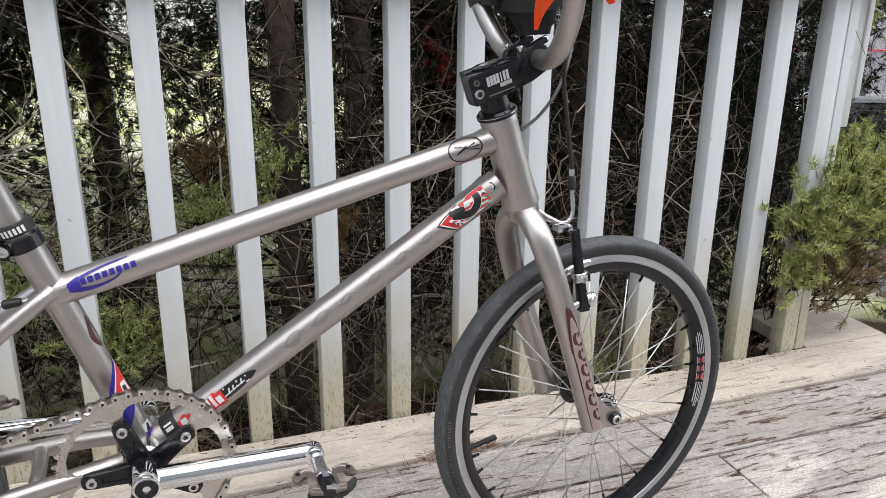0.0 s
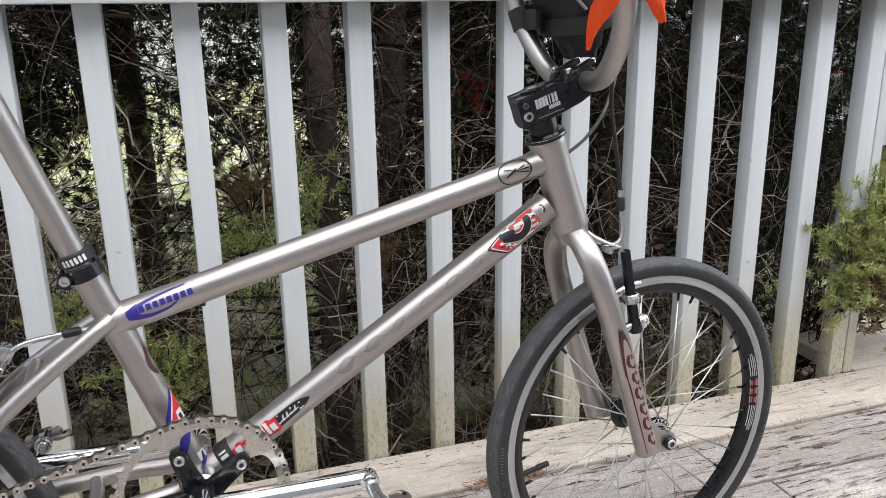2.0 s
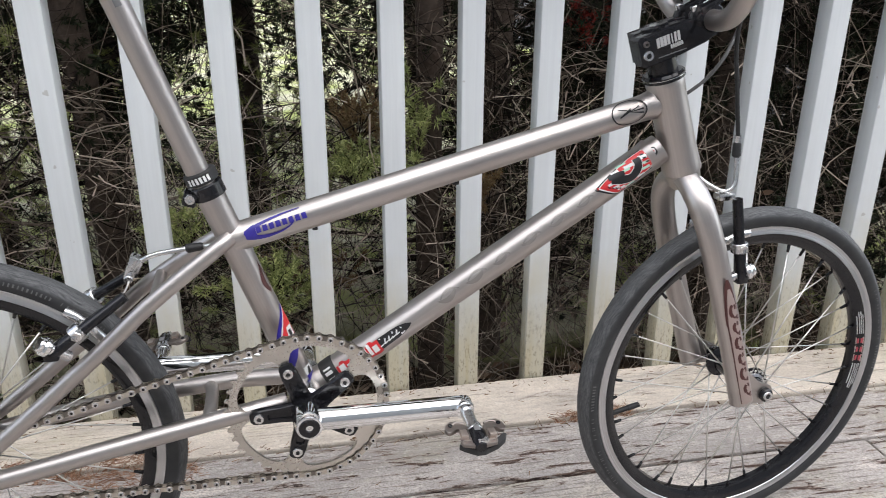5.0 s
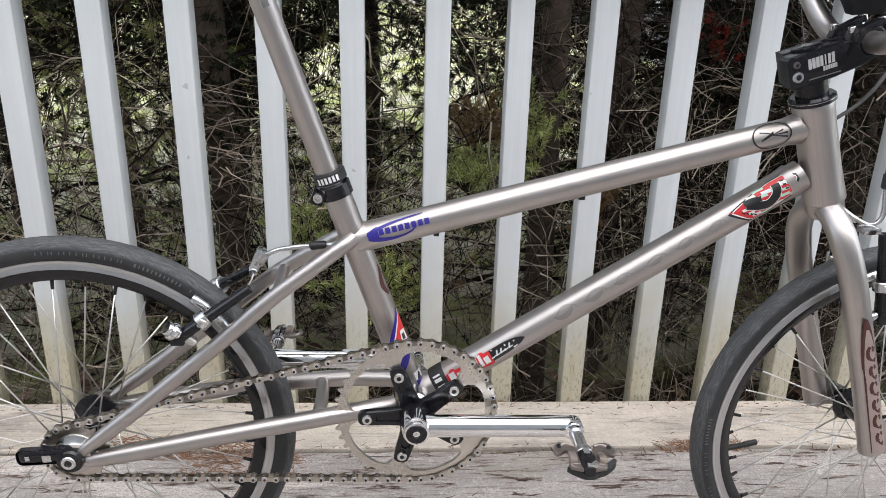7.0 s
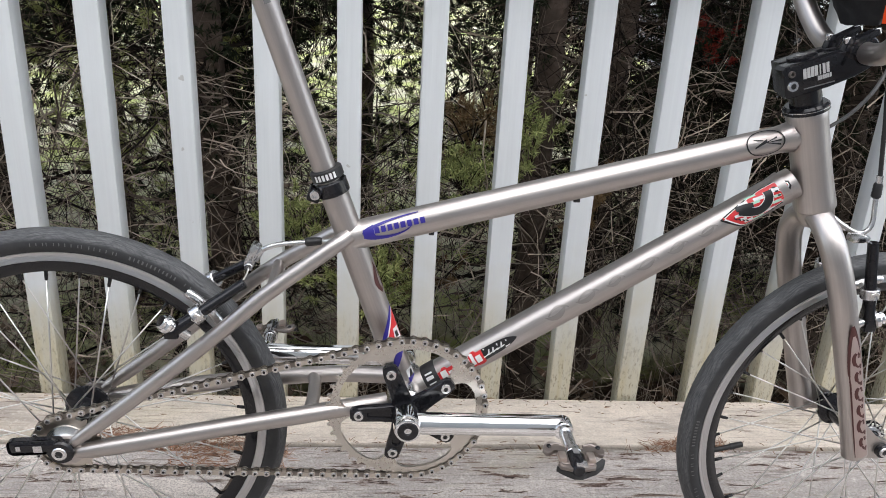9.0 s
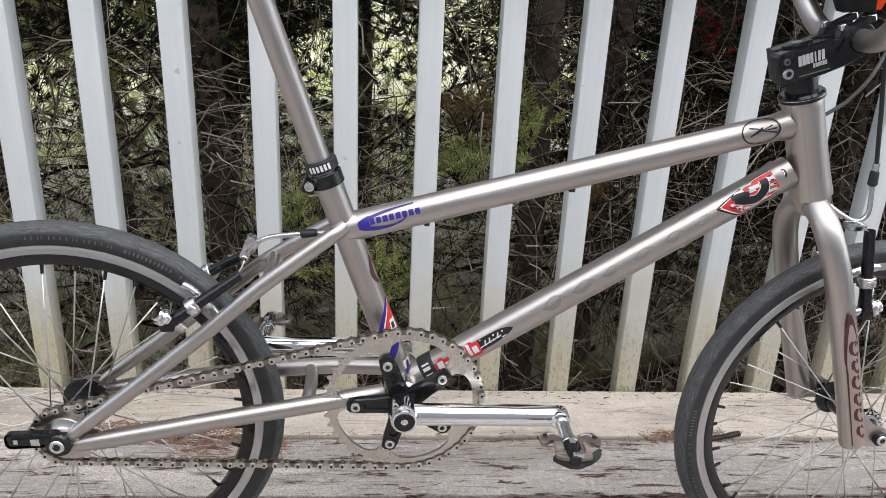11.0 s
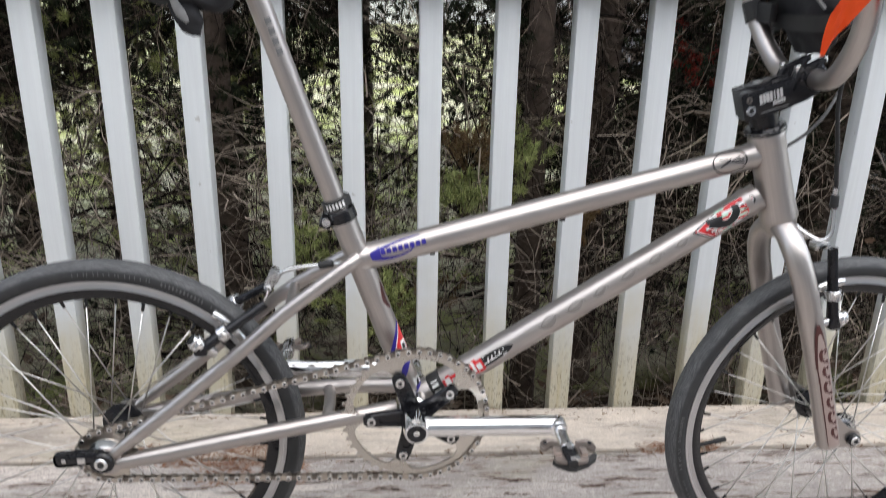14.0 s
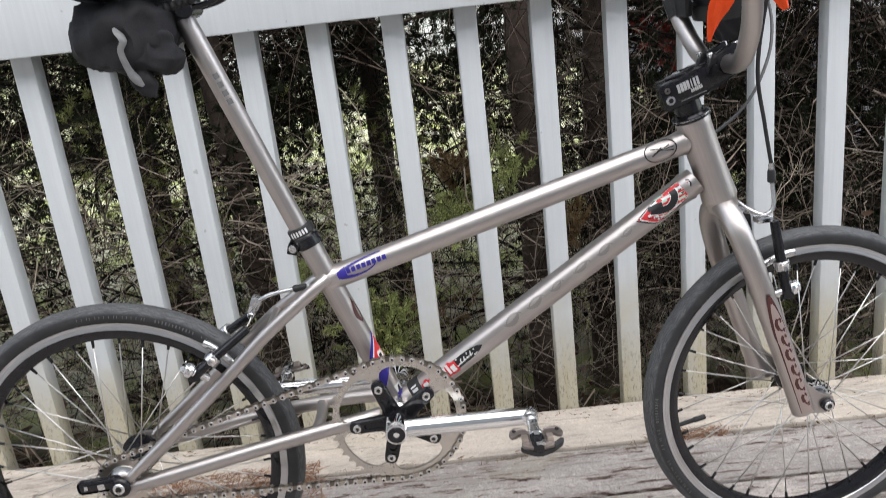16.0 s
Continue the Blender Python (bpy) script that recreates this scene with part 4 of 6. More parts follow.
part("round_badge", bm, BLACK_PRINT, bike_frame, "round black outline badge")
# shield sticker near the head of the down tube
bs, be = along(DT, 0.714), along(DT, 0.7835)
sc = (bs + be) / 2
def shield_top(t):
    return 0.26 + 0.62 * min(1.0, t / 0.62) ** 0.8 - (3.2 * (t - 0.86) ** 1.0 if t > 0.86 else 0.0)
def shield_low(t):
    return max(-0.95, 0.20 - 5.0 * t) if t < 0.5 else -0.95 + 0.75 * (t - 0.5) + (4.0 * (t - 0.84) if t > 0.84 else 0.0)
bm = B()
wrap(bm, *DT, 0.0174, bs, be, shield_low, shield_top, 24, 10, 0.0003, 0)
wrap(bm, *DT, 0.0174, bs + 0.0016, be - 0.0016, lambda t: shield_low(t) + 0.10, lambda t: shield_top(t) - 0.07, 24, 10, 0.0005, 1)
wrap(bm, *DT, 0.0174, bs + 0.0030, be - 0.0028, lambda t: shield_low(t) + 0.15, lambda t: shield_top(t) - 0.11, 24, 10, 0.0006, 2)
for s, a, w, h, mat in ((-0.012, 0.50, 0.008, 0.20, 1), (-0.002, 0.68, 0.010, 0.16, 3), (0.005, 0.34, 0.009, 0.26, 1), (0.021, -0.36, 0.008, 0.22, 3), (0.011, -0.62, 0.010, 0.16, 1), (-0.003, -0.74, 0.010, 0.14, 3), (-0.014, -0.60, 0.008, 0.24, 1), (-0.022, -0.02, 0.007, 0.20, 1), (0.000, 0.22, 0.008, 0.20, 3), (0.024, 0.34, 0.007, 0.34, 1), (0.024, -0.06, 0.006, 0.2, 3), (-0.019, -0.34, 0.006, 0.2, 1)):
    w, h = 1.25 * w, 1.2 * h
    wrap(bm, *DT, 0.0174, sc + s - w / 2, sc + s + w / 2, lambda t: a - h / 2 * (0.4 + 0.6 * t), lambda t: a + h / 2 * (1.0 - 0.55 * t), 4, 4, 0.0007, mat)
hook = [(sc - 0.020, 0.22), (sc - 0.009, -0.16), (sc + 0.001, -0.36), (sc + 0.010, -0.20), (sc + 0.0155, 0.12), (sc + 0.0165, 0.50)]
stroke(bm, *DT, 0.0174, hook, 0.0104, 0.0009, 1)
stroke(bm, *DT, 0.0174, hook, 0.0088, 0.0011, 0)
stroke(bm, *DT, 0.0174, [(sc - 0.022, 0.36), (sc - 0.012, 0.30), (sc - 0.003, 0.14)], 0.0052, 0.0012, 0)
for k in range(4):
    stroke(bm, *DT, 0.0174, [(sc - 0.0275 + 0.0036 * k, -0.02 - 0.16 * k), (sc - 0.0255 + 0.0036 * k, -0.20 - 0.15 * k)], 0.0015, 0.0010, 0)
for k in range(3):
    stroke(bm, *DT, 0.0174, [(sc + 0.0225 + 0.0008 * k, 0.52 - 0.28 * k), (sc + 0.0262 + 0.0006 * k, 0.46 - 0.28 * k)], 0.0016, 0.0010, 0)
part("shield_sticker", bm, [BLACK_PRINT, WHITE_PRINT, RED, TEAL], bike_frame, "red, white and black shield sticker")
# maker's sticker low on the down tube
ms, me_ = along(DT, 0.452), along(DT, 0.498)
bm = B()
wrap(bm, *DT, 0.0174, ms - 0.004, me_, lambda t: -0.52 + 0.10 * t + 0.34 * t ** 6, lambda t: 0.30 + 0.05 * t - 0.38 * t ** 6, 18, 6, 0.0003, 0)
for k, (lo, hi) in enumerate(((-0.28, 0.20), (-0.26, 0.02), (-0.24, 0.02), (-0.22, 0.12), (-0.20, 0.06), (-0.34, 0.06))):
    a = ms + 0.012 + k * 0.0056
    stroke(bm, *DT, 0.0174, [(a - 0.001, lo), (a + 0.0022, hi + 0.06)], 0.0017, 0.0006, 1)
    stroke(bm, *DT, 0.0174, [(a - 0.001, lo + 0.02), (a + 0.0040, lo + 0.08)], 0.0013, 0.0006, 1)
wrap(bm, *DT, 0.0174, ms - 0.046, ms + 0.011, lambda t: -0.62 + 0.06 * math.sin(19 * t), lambda t: 0.30 + (0.16 if int(t * 9) % 3 == 1 else 0.0), 27, 6, 0.0005, 2)
for k, (w, lo, hi) in enumerate(((0.0075, -0.46, 0.26), (0.0065, -0.44, 0.06), (0.0070, -0.44, 0.08), (0.0050, -0.44, 0.34), (0.0038, -0.42, 0.30), (0.0038, -0.42, 0.38), (0.0065, -0.42, 0.08))):
    a = ms - 0.043 + (0, 0.0092, 0.0175, 0.0262, 0.0330, 0.0388, 0.0444)[k]
    wrap(bm, *DT, 0.0174, a, a + w, flat(lo), flat(hi), 2, 4, 0.0007, 1)
part("maker_sticker", bm, [BLACK_PRINT, WHITE_PRINT, RED], bike_frame, "black, red and white sticker with plain bars")
# rubber band with light marks round the down tube foot, faint etched script on its side
bm = B()
d = (DT[1] - DT[0]).normalized()
bs = along(DT, 0.398)
tube(bm, [DT[0] + d * (bs + t) for t in (0, 0.002, 0.016, 0.018)], [0.0178, 0.0186, 0.0186, 0.0178], 32)
band = part("rubber_band", bm, BLACK_PLASTIC, bike_frame, "black rubber band with white marks")
bm = B()
for k in range(4):
    wrap(bm, *DT, 0.0186, bs + 0.004, bs + 0.013, flat(-0.55 + 0.34 * k), flat(-0.33 + 0.34 * k - (0.1 if k % 2 else 0)), 1, 3)
part("mark", bm, WHITE_PRINT, band)
bm = B()
for k, (w, h) in enumerate(((0.026, 0.5), (0.026, 0.42), (0.020, 0.34), (0.024, 0.34), (0.022, 0.36), (0.020, 0.3))):
    a = along(DT, 0.53 + 0.032 * k)
    wrap(bm, *DT, 0.0174, a, a + w, lambda t, h=h: 0.1 - h * math.sin(math.pi * t) ** 0.7, lambda t, h=h: 0.1 - 0.35 * h * math.sin(math.pi * t) + 0.3 * h * t, 8, 4, 0.0002)
    wrap(bm, *DT, 0.0174, a + 0.004, a + w + 0.004, lambda t, h=h: 0.1 + 0.6 * h * math.sin(math.pi * t) ** 0.8 - 0.10, lambda t, h=h: 0.1 + 0.75 * h * math.sin(math.pi * t) ** 0.8, 8, 3, 0.0002)
part("etched_script", bm, FAINT, bike_frame, "faint etched script")
# seat tube stickers
def st_at(v):
    return (v - ST[0].z) / (ST[1] - ST[0]).normalized().z
def sail(t):
    return -1.05 + 0.75 * max(0.0, 0.35 - t) ** 0.8 + 2.35 * max(0.0, t - 0.30) ** 1.5 / 0.5857
bm = B()
wrap(bm, *ST, 0.0150, st_at(0.075), st_at(0.153), lambda t: min(sail(0.10 + 0.90 * t), 1.28), lambda t: min(1.3, max(-0.35 + 4.6 * t, sail(0.10 + 0.90 * t) + 0.02)), 24, 10, 0.0003, 2)
wrap(bm, *ST, 0.0150, st_at(0.103), st_at(0.150), lambda t: min(sail(0.43 + 0.54 * t) + 0.42 - 0.2 * t, 1.28), flat(1.32), 20, 8, 0.0005, 1)
wrap(bm, *ST, 0.0150, st_at(0.105), st_at(0.149), lambda t: min(sail(0.45 + 0.51 * t) + 0.56 - 0.25 * t, 1.30), flat(1.33), 20, 8, 0.0007, 0)
wrap(bm, *ST, 0.0150, st_at(0.112), st_at(0.126), lambda t: 0.50 + 0.15 * t, flat(1.2), 3, 4, 0.0009, 1)
wrap(bm, *ST, 0.0150, st_at(0.115), st_at(0.122), flat(0.68), flat(0.98), 3, 4, 0.0011, 3)
part("flag_sticker", bm, [RED, WHITE_PRINT, BLUE, BLACK_PRINT], bike_frame, "red, white and blue curved sticker")
bm = B()
wrap(bm, *ST, 0.0150, st_at(0.168), st_at(0.208), lambda t: 1.02 - 0.46 * math.sin(math.pi * (1 - t) ** 1.6), lambda t: 1.02 + 0.46 * math.sin(math.pi * (1 - t) ** 1.6), 12, 5, 0.0003)
wrap(bm, *ST, 0.0150, st_at(0.172), st_at(0.200), lambda t: 1.10 - 0.14 * math.sin(math.pi * (1 - t) ** 1.6), lambda t: 1.10 + 0.16 * math.sin(math.pi * (1 - t) ** 1.6), 12, 5, 0.0005, 1)
part("drop_mark", bm, [MAROON, FAINT], bike_frame, "dark maroon drop mark")
# small round sticker over the bottom bracket
bm = B()
wrap(bm, *ST, 0.0150, st_at(0.058), st_at(0.074), lambda t: 0.50 - 0.05 * t, lambda t: 1.2, 6, 6, 0.0009, 1)
wrap(bm, *ST, 0.0150, st_at(0.058), st_at(0.064), lambda t: 0.48, lambda t: 1.2, 4, 6, 0.0011, 0)
wrap(bm, *ST, 0.0150, st_at(0.064), st_at(0.072), lambda t: 0.62 + 0.2 * t, lambda t: 1.0, 4, 4, 0.0012, 2)
part("round_sticker", bm, [BLUE, WHITE_PRINT, BLACK_PRINT], bike_frame, "small blue and white sticker")

# seat post, clamp, saddle
POST = (P(0.2865, 0.288), P(0.1885, 0.577))
seatpost = part("seatpost", bar(*POST, 0.0123, 28), TITANIUM, bicycle, "long plain titanium seatpost")
bm = B()
d = (POST[1] - POST[0]).normalized()
for k in range(4):
    wrap(bm, *POST, 0.0123, 0.196 + 0.011 * k, 0.203 + 0.011 * k, flat(-0.1), flat(0.42), 2, 3)
part("post_mark", bm, GREY_PRINT, seatpost)
bm = B()
d = (ST[1] - ST[0]).normalized()
tube(bm, [ST[1] + d * t for t in (-0.010, -0.009, 0.004, 0.005)], [0.0165, 0.0176, 0.0176, 0.0165], 32)
box(bm, P(0.2690, 0.2850, 0.004), (0.014, 0.022, 0.015), 0.003, Matrix.Rotation(radians(19), 3, "Y"))
clamp = part("seat_clamp", bm, BLACK_ALLOY, bicycle, "black seat clamp")
bm = B()
lathe(bm, [(0.0, -0.0165), (0.0022, -0.0165), (0.0026, -0.0195), (0.0046, -0.0195), (0.0052, -0.0185), (0.0052, -0.012)], 20, "y", False, P(0.2698, 0.2868))
part("bolt", bm, ALLOY, clamp)
bm = B()
tube(bm, [ST[1] + d * t for t in (0.007, 0.0085, 0.018, 0.0195)], [0.0150, 0.0172, 0.0172, 0.0150], 32)
band = part("rubber_band", bm, BLACK_PLASTIC, bicycle, "black rubber band with white marks round the seatpost")
bm = B()
for k in range(6):
    wrap(bm, ST[1], ST[1] + d * 0.03, 0.0172, 0.010, 0.0165, flat(-0.85 + 0.24 * k), flat(-0.70 + 0.24 * k), 1, 2)
part("mark", bm, WHITE_PRINT, band)
bm = B()
section = []
for k in range(15):
    t = k / 14
    half = 0.068 * (1 - t) ** 0.8 * (0.9 if t < 0.1 else 1) + 0.018
    x, z = 0.035 + 0.255 * t, 0.640 + 0.012 * (2 * t - 1) ** 2
    section.append([bm.verts.new((x, half * math.cos(a), z + 0.022 * math.sin(a) * (0.6 if math.sin(a) < 0 else 1) - 0.018 * abs(math.cos(a)))) for a in [2 * math.pi * j / 16 for j in range(16)]])
for a, b in zip(section, section[1:]):
    for j in range(16):
        bm.faces.new((a[j], a[(j + 1) % 16], b[(j + 1) % 16], b[j]))
bm.faces.new(section[0][::-1])
bm.faces.new(section[-1])
saddle = part("saddle", bm, BLACK_PLASTIC, bicycle, "black narrow saddle")
for side in (1, -1):
    part("saddle_rail", tube(B(), curve_points([P(0.06, 0.622, 0.03 * side), P(0.10, 0.605, 0.022 * side), P(0.16, 0.590, 0.02 * side), P(0.225, 0.592, 0.02 * side), P(0.275, 0.622, 0.012 * side)], 5), 0.0035, 10), BLACK_ALLOY, saddle)
bm = B()
a, b = P(0.146, 0.586, 0.027), P(0.226, 0.602, 0.024)
tube(bm, [a + (b - a) * (k / 44) for k in range(45)], [(0.0046, 0.0064, 0.0064, 0.0046)[k % 4] for k in range(45)], 12)
part("sleeve", bm, BLACK_PLASTIC, saddle, "black ribbed sleeve on the rail")
bm = B()
knob(bm, P(0.196, 0.588, 0.027), P(0.196, 0.588, -0.027), 0.011)
part("post_head", bm, BLACK_ALLOY, seatpost)


# wheels
def wheel(centre, rear, m=None, size=1.0):
    bm = B()
    lathe(bm, [(0.2045, 0.0080), (0.2005, 0.0112), (0.1935, 0.0104), (0.1868, 0.0062), (0.1852, 0.0), (0.1868, -0.0062), (0.1935, -0.0104), (0.2005, -0.0112), (0.2045, -0.0080)], 96)
    w = part("wheel", bm, BLACK_ALLOY, bicycle, "black rim with bare brake track and black tyre", at=(m or Matrix()) @ Matrix.Translation(centre) @ Matrix.Scale(size, 4))
    bm = B()
    for s in (1, -1):
        lathe(bm, [(0.2005, 0.0113 * s), (0.2012, 0.0121 * s), (0.2024, 0.0121 * s), (0.2036, 0.0114 * s), (0.2052, 0.0112 * s), (0.2058, 0.0116 * s), (0.2066, 0.0112 * s), (0.2084, 0.0114 * s), (0.2094, 0.0121 * s), (0.2104, 0.0121 * s), (0.2112, 0.0108 * s), (0.2098, 0.0095 * s)], 96)
    part("brake_track", bm, RIM_SILVER, w, "bare silver brake track")
    bm = B()
    prof = [(0.2085, -0.0100)] + [(0.2195 + 0.0139 * math.sin(a), 0.0145 * -math.cos(a)) for a in [radians(d) for d in range(-32, 213, 12)]] + [(0.2085, 0.0100)]
    lathe(bm, prof, 96)
    tyre = part("tyre", bm, TREAD, w, "slick black tyre with pale sidewall print")
    # sidewall print as plain outlined bars
    def on_wall(rr, aa):
        return (rr * math.cos(aa), -(0.0148 * math.cos(math.asin((rr - 0.2195) / 0.0139)) + 0.00025), rr * math.sin(aa))
    spans = ((96, 72, 1), (70, 56, 0), (54, 40, 1), (262, 282, 1)) if rear else ((28, 6, 1), (4, -6, 0), (-8, -18, 1), (196, 186, 1), (184, 174, 0), (218, 200, 1))
    for a0, a1, hollow in spans:
        bm = B()
        n = int(abs(a0 - a1) / (2.8 if hollow else 1.1))
        for k in range(n):
            a = radians(a0 + (a1 - a0) * (k + 0.5) / n)
            h = 0.0165 if hollow else 0.0042
            h *= (1.0, 0.62, 0.85)[k % 3]
            quads = ((0.2186, 0.2222, -h, -h + 0.0045), (0.2186, 0.2222, h - 0.0045, h)) if hollow else ((0.2184, 0.2224, -h, h),)
            for r0, r1, d0, d1 in quads:
                bm.faces.new([bm.verts.new(on_wall(rr, a + dd)) for rr, dd in ((r0, d0), (r1, d0), (r1, d1), (r0, d1))])
        part("sidewall_print", bm, TYRE_PRINT, w)
    # rim label
    bm = B()
    base = radians(224 if rear else 3)
    def arc(r0, r1, a0, a1, mat, lift=0.0):
        n = max(2, int(abs(a1 - a0) / 0.03))
        for k in range(n):
            b0, b1 = base + a0 + (a1 - a0) * k / n, base + a0 + (a1 - a0) * (k + 1) / n
            def y(r):
                return -(0.0062 + (r - 0.1868) * 0.0042 / 0.0067 if r < 0.1935 else 0.0104 + (r - 0.1935) * 0.0008 / 0.007) - 0.0004 - lift
            bm.faces.new([bm.verts.new((r * math.cos(b), y(r), r * math.sin(b))) for r, b in ((r0, b0), (r1, b0), (r1, b1), (r0, b1))]).material_index = mat
    if rear:
        for k in range(8):
            a = -0.30 + 0.075 * k
            arc(0.1890, 0.1985, a, a + 0.052, 1)
            arc(0.1905, 0.1970, a + 0.010, a + 0.042, 0, 0.0003)
    else:
        for k in range(3):
            a = -0.10 + 0.07 * k
            arc(0.1885, 0.1992, a, a + 0.058, 1)
            arc(0.1900, 0.1975, a + 0.009, a + 0.049, 0, 0.0003)
        for k in range(4):
            r = 0.1893 + 0.0026 * k
            arc(r, r + 0.0011, 0.125, 0.33 - 0.03 * abs(k - 1.5), 2)
            arc(r, r + 0.0011, -0.115, -0.33 + 0.03 * abs(k - 1.5), 2)
    part("rim_label", bm, [RIM_RED, PINKISH, PALE_PRINT], w, "red rim label of plain blocks")
    # hub
    bm = B()
    fr, fw = (0.0255, 0.027) if rear else (0.0225, 0.033)
    lathe(bm, [(0.006, fw + 0.016), (0.011, fw + 0.014), (0.012, fw + 0.004), (fr, fw + 0.002), (fr, fw - 0.002), (0.0145, fw - 0.006), (0.0135, 0.0), (0.0145, -fw + 0.006), (fr, -fw + 0.002), (fr, -fw - 0.002), (0.012, -fw - 0.004), (0.011, -fw - 0.014), (0.006, -fw - 0.016)], 36)
    hub_shell = part("hub", bm, BLACK_ALLOY, w, "black hub")
    for s in (1, -1):
        bm = B()
        lathe(bm, [(0.0125, s * (fw + 0.0035)), (0.0130, s * (fw + 0.0062)), (0.0165, s * (fw + 0.0050)), (0.0170, s * (fw + 0.0030))], 32)
        part("seal_ring", bm, ALLOY, hub_shell)
    for i in range(18):
        a = radians(20 * i + 4)
        for s in (1, -1):
            bm = B()
            c = Vector((0.86 * fr * math.cos(a), s * (fw + 0.0018), 0.86 * fr * math.sin(a)))
            knob(bm, c, c + Vector((0, s * 0.0014, 0)), 0.0019, 8)
            part("spoke_head", bm, STEEL, hub_shell)
    bm = B()
    half = 0.066 if rear else 0.058
    tube(bm, [(0, -half, 0), (0, half, 0)], 0.0048, 14)
    part("axle", bm, ALLOY, w)
    for s in (1, -1):
        bm = B()
        if rear:
            knob(bm, (0, -0.0580 * s, 0), (0, -0.0660 * s, 0), 0.0142, 30, 0.2)
        else:
            knob(bm, (0, -0.052 * s, 0), (0, -0.057 * s, 0), 0.0125, 24)
            knob(bm, (0, -0.057 * s, 0), (0, -0.0665 * s, 0), 0.0090, 24)
        part("axle_nut", bm, BLACK_ALLOY, w)
        bm = B()
        out = half + 0.0005 if rear else 0.0664
        big = 0.0080 if rear else 0.0066
        lathe(bm, [(big * 0.5, -s * (out - 0.002)), (big * 0.52, -s * (out + 0.0016)), (big * 0.9, -s * (out + 0.0016)), (big, -s * (out + 0.0006)), (big, -s * (out - 0.002))], 24)
        part("bolt_head", bm, ALLOY, w)
        bm = B()
        knob(bm, (0, -s * (out - 0.002), 0), (0, -s * (out + 0.0002), 0), big * 0.5, 6)
        part("socket", bm, BLACK_PLASTIC, w)
    # spokes: four shapes, turned round the hub
    shapes = []
    for side in (1, -1):
        for lead in (1, -1):
            bm = B()
            hub = Vector((fr * 0.86 * math.cos(0.80 * lead), (fw + 0.0025) * side, fr * 0.86 * math.sin(0.80 * lead)))
            rim = Vector((0.188, 0.0025 * side, 0))
            tube(bm, [hub, rim], 0.00092, 6)
            n0 = len(bm.faces)
            bm.faces.ensure_lookup_table()
            dd = (hub - rim).normalized()
            tube(bm, [rim, rim + dd * 0.012], [0.0022, 0.0018], 8)
            bm.faces.ensure_lookup_table()
            for f in bm.faces[n0:]:
                f.material_index = 1
            me = bpy.data.meshes.new("spoke")
            bm.to_mesh(me)
            bm.free()
            me.materials.append(STEEL)
            me.materials.append(BLACK_ALLOY)
            me.shade_smooth()
            shapes.append(me)
    for i in range(36):
        ob = new("spoke", shapes[(i % 2) * 2 + (i // 2) % 2])
        ob.parent = w
        ob.matrix_basis = Matrix.Rotation(-radians(10 * i + 4), 4, "Y")
    # valve
    bm = B()
    a = radians(190 if not rear else 300)
    e = Vector((math.cos(a), 0, math.sin(a)))
    tube(bm, [e * 0.186, e * 0.164, e * 0.163, e * 0.147], [0.0032, 0.0032, 0.0040, 0.0036], 10)
    part("valve", bm, BLACK_PLASTIC, w)
    return w


wheel(P(-0.001, 0.0025), True, None, 1.010)
wheel(P(WHEELBASE + 0.003, -0.0035), False, STEER, 0.988)

# fork
bm = B()
tube(bm, [HEAD_LOW + AXIS * t for t in (0.004, -0.002, -0.012, -0.018)], [0.0215, 0.0205, 0.0195, 0.016], 28)
fork = part("fork", bm, TITANIUM, bicycle, "titanium fork with broad curved legs", at=STEER)
LEG = [(0.8205, 0.2775, 0.004), (0.8225, 0.2690, 0.022), (0.8270, 0.2470, 0.041), (0.8368, 0.213, 0.051), (0.8535, 0.160, 0.0545), (0.8795, 0.080, 0.056), (0.9080, -0.010, 0.056)]
for side in (1, -1):
    line = curve_points([P(u, v, w * side) for u, v, w in LEG], 6)
    leg = part("leg", tube(B(), line, [0.0146] * 8 + [0.0150] * (len(line) - 8), 28, True, 0.86, (0, 1, 0)), TITANIUM, fork)
    bm = B()
    y = -0.056 * side
    plate(bm, [(0.896, 0.052), (0.913, 0.030), (0.932, 0.012), (0.947, 0.007), (0.9515, -0.004), (0.948, -0.012), (0.938, -0.0165), (0.912, -0.0135), (0.890, -0.004)], 0.007, y - 0.0035)
    part("dropout", bm, TITANIUM, fork)
# drop-shaped mark and script on the outer face of the leg
p0, p1 = P(*LEG[4][:2], LEG[4][2]), P(*LEG[6][:2], LEG[6][2])
bm = B()
def drop(t):
    return 0.62 * math.sin(math.pi * min(1.0, t * 1.35 + 0.02)) ** 0.6 if t < 0.35 else 0.55
wrap(bm, p0, p1, 0.0151, -0.008, 0.172, lambda t: -0.1 - drop(t), lambda t: -0.1 + drop(t), 24, 8, 0.0002, 0)
wrap(bm, p0, p1, 0.0151, 0.005, 0.173, lambda t: -0.1 - drop(t) * (0.66 + 0.24 * t), lambda t: -0.1 + drop(t) * 0.94, 24, 8, 0.0004, 1)
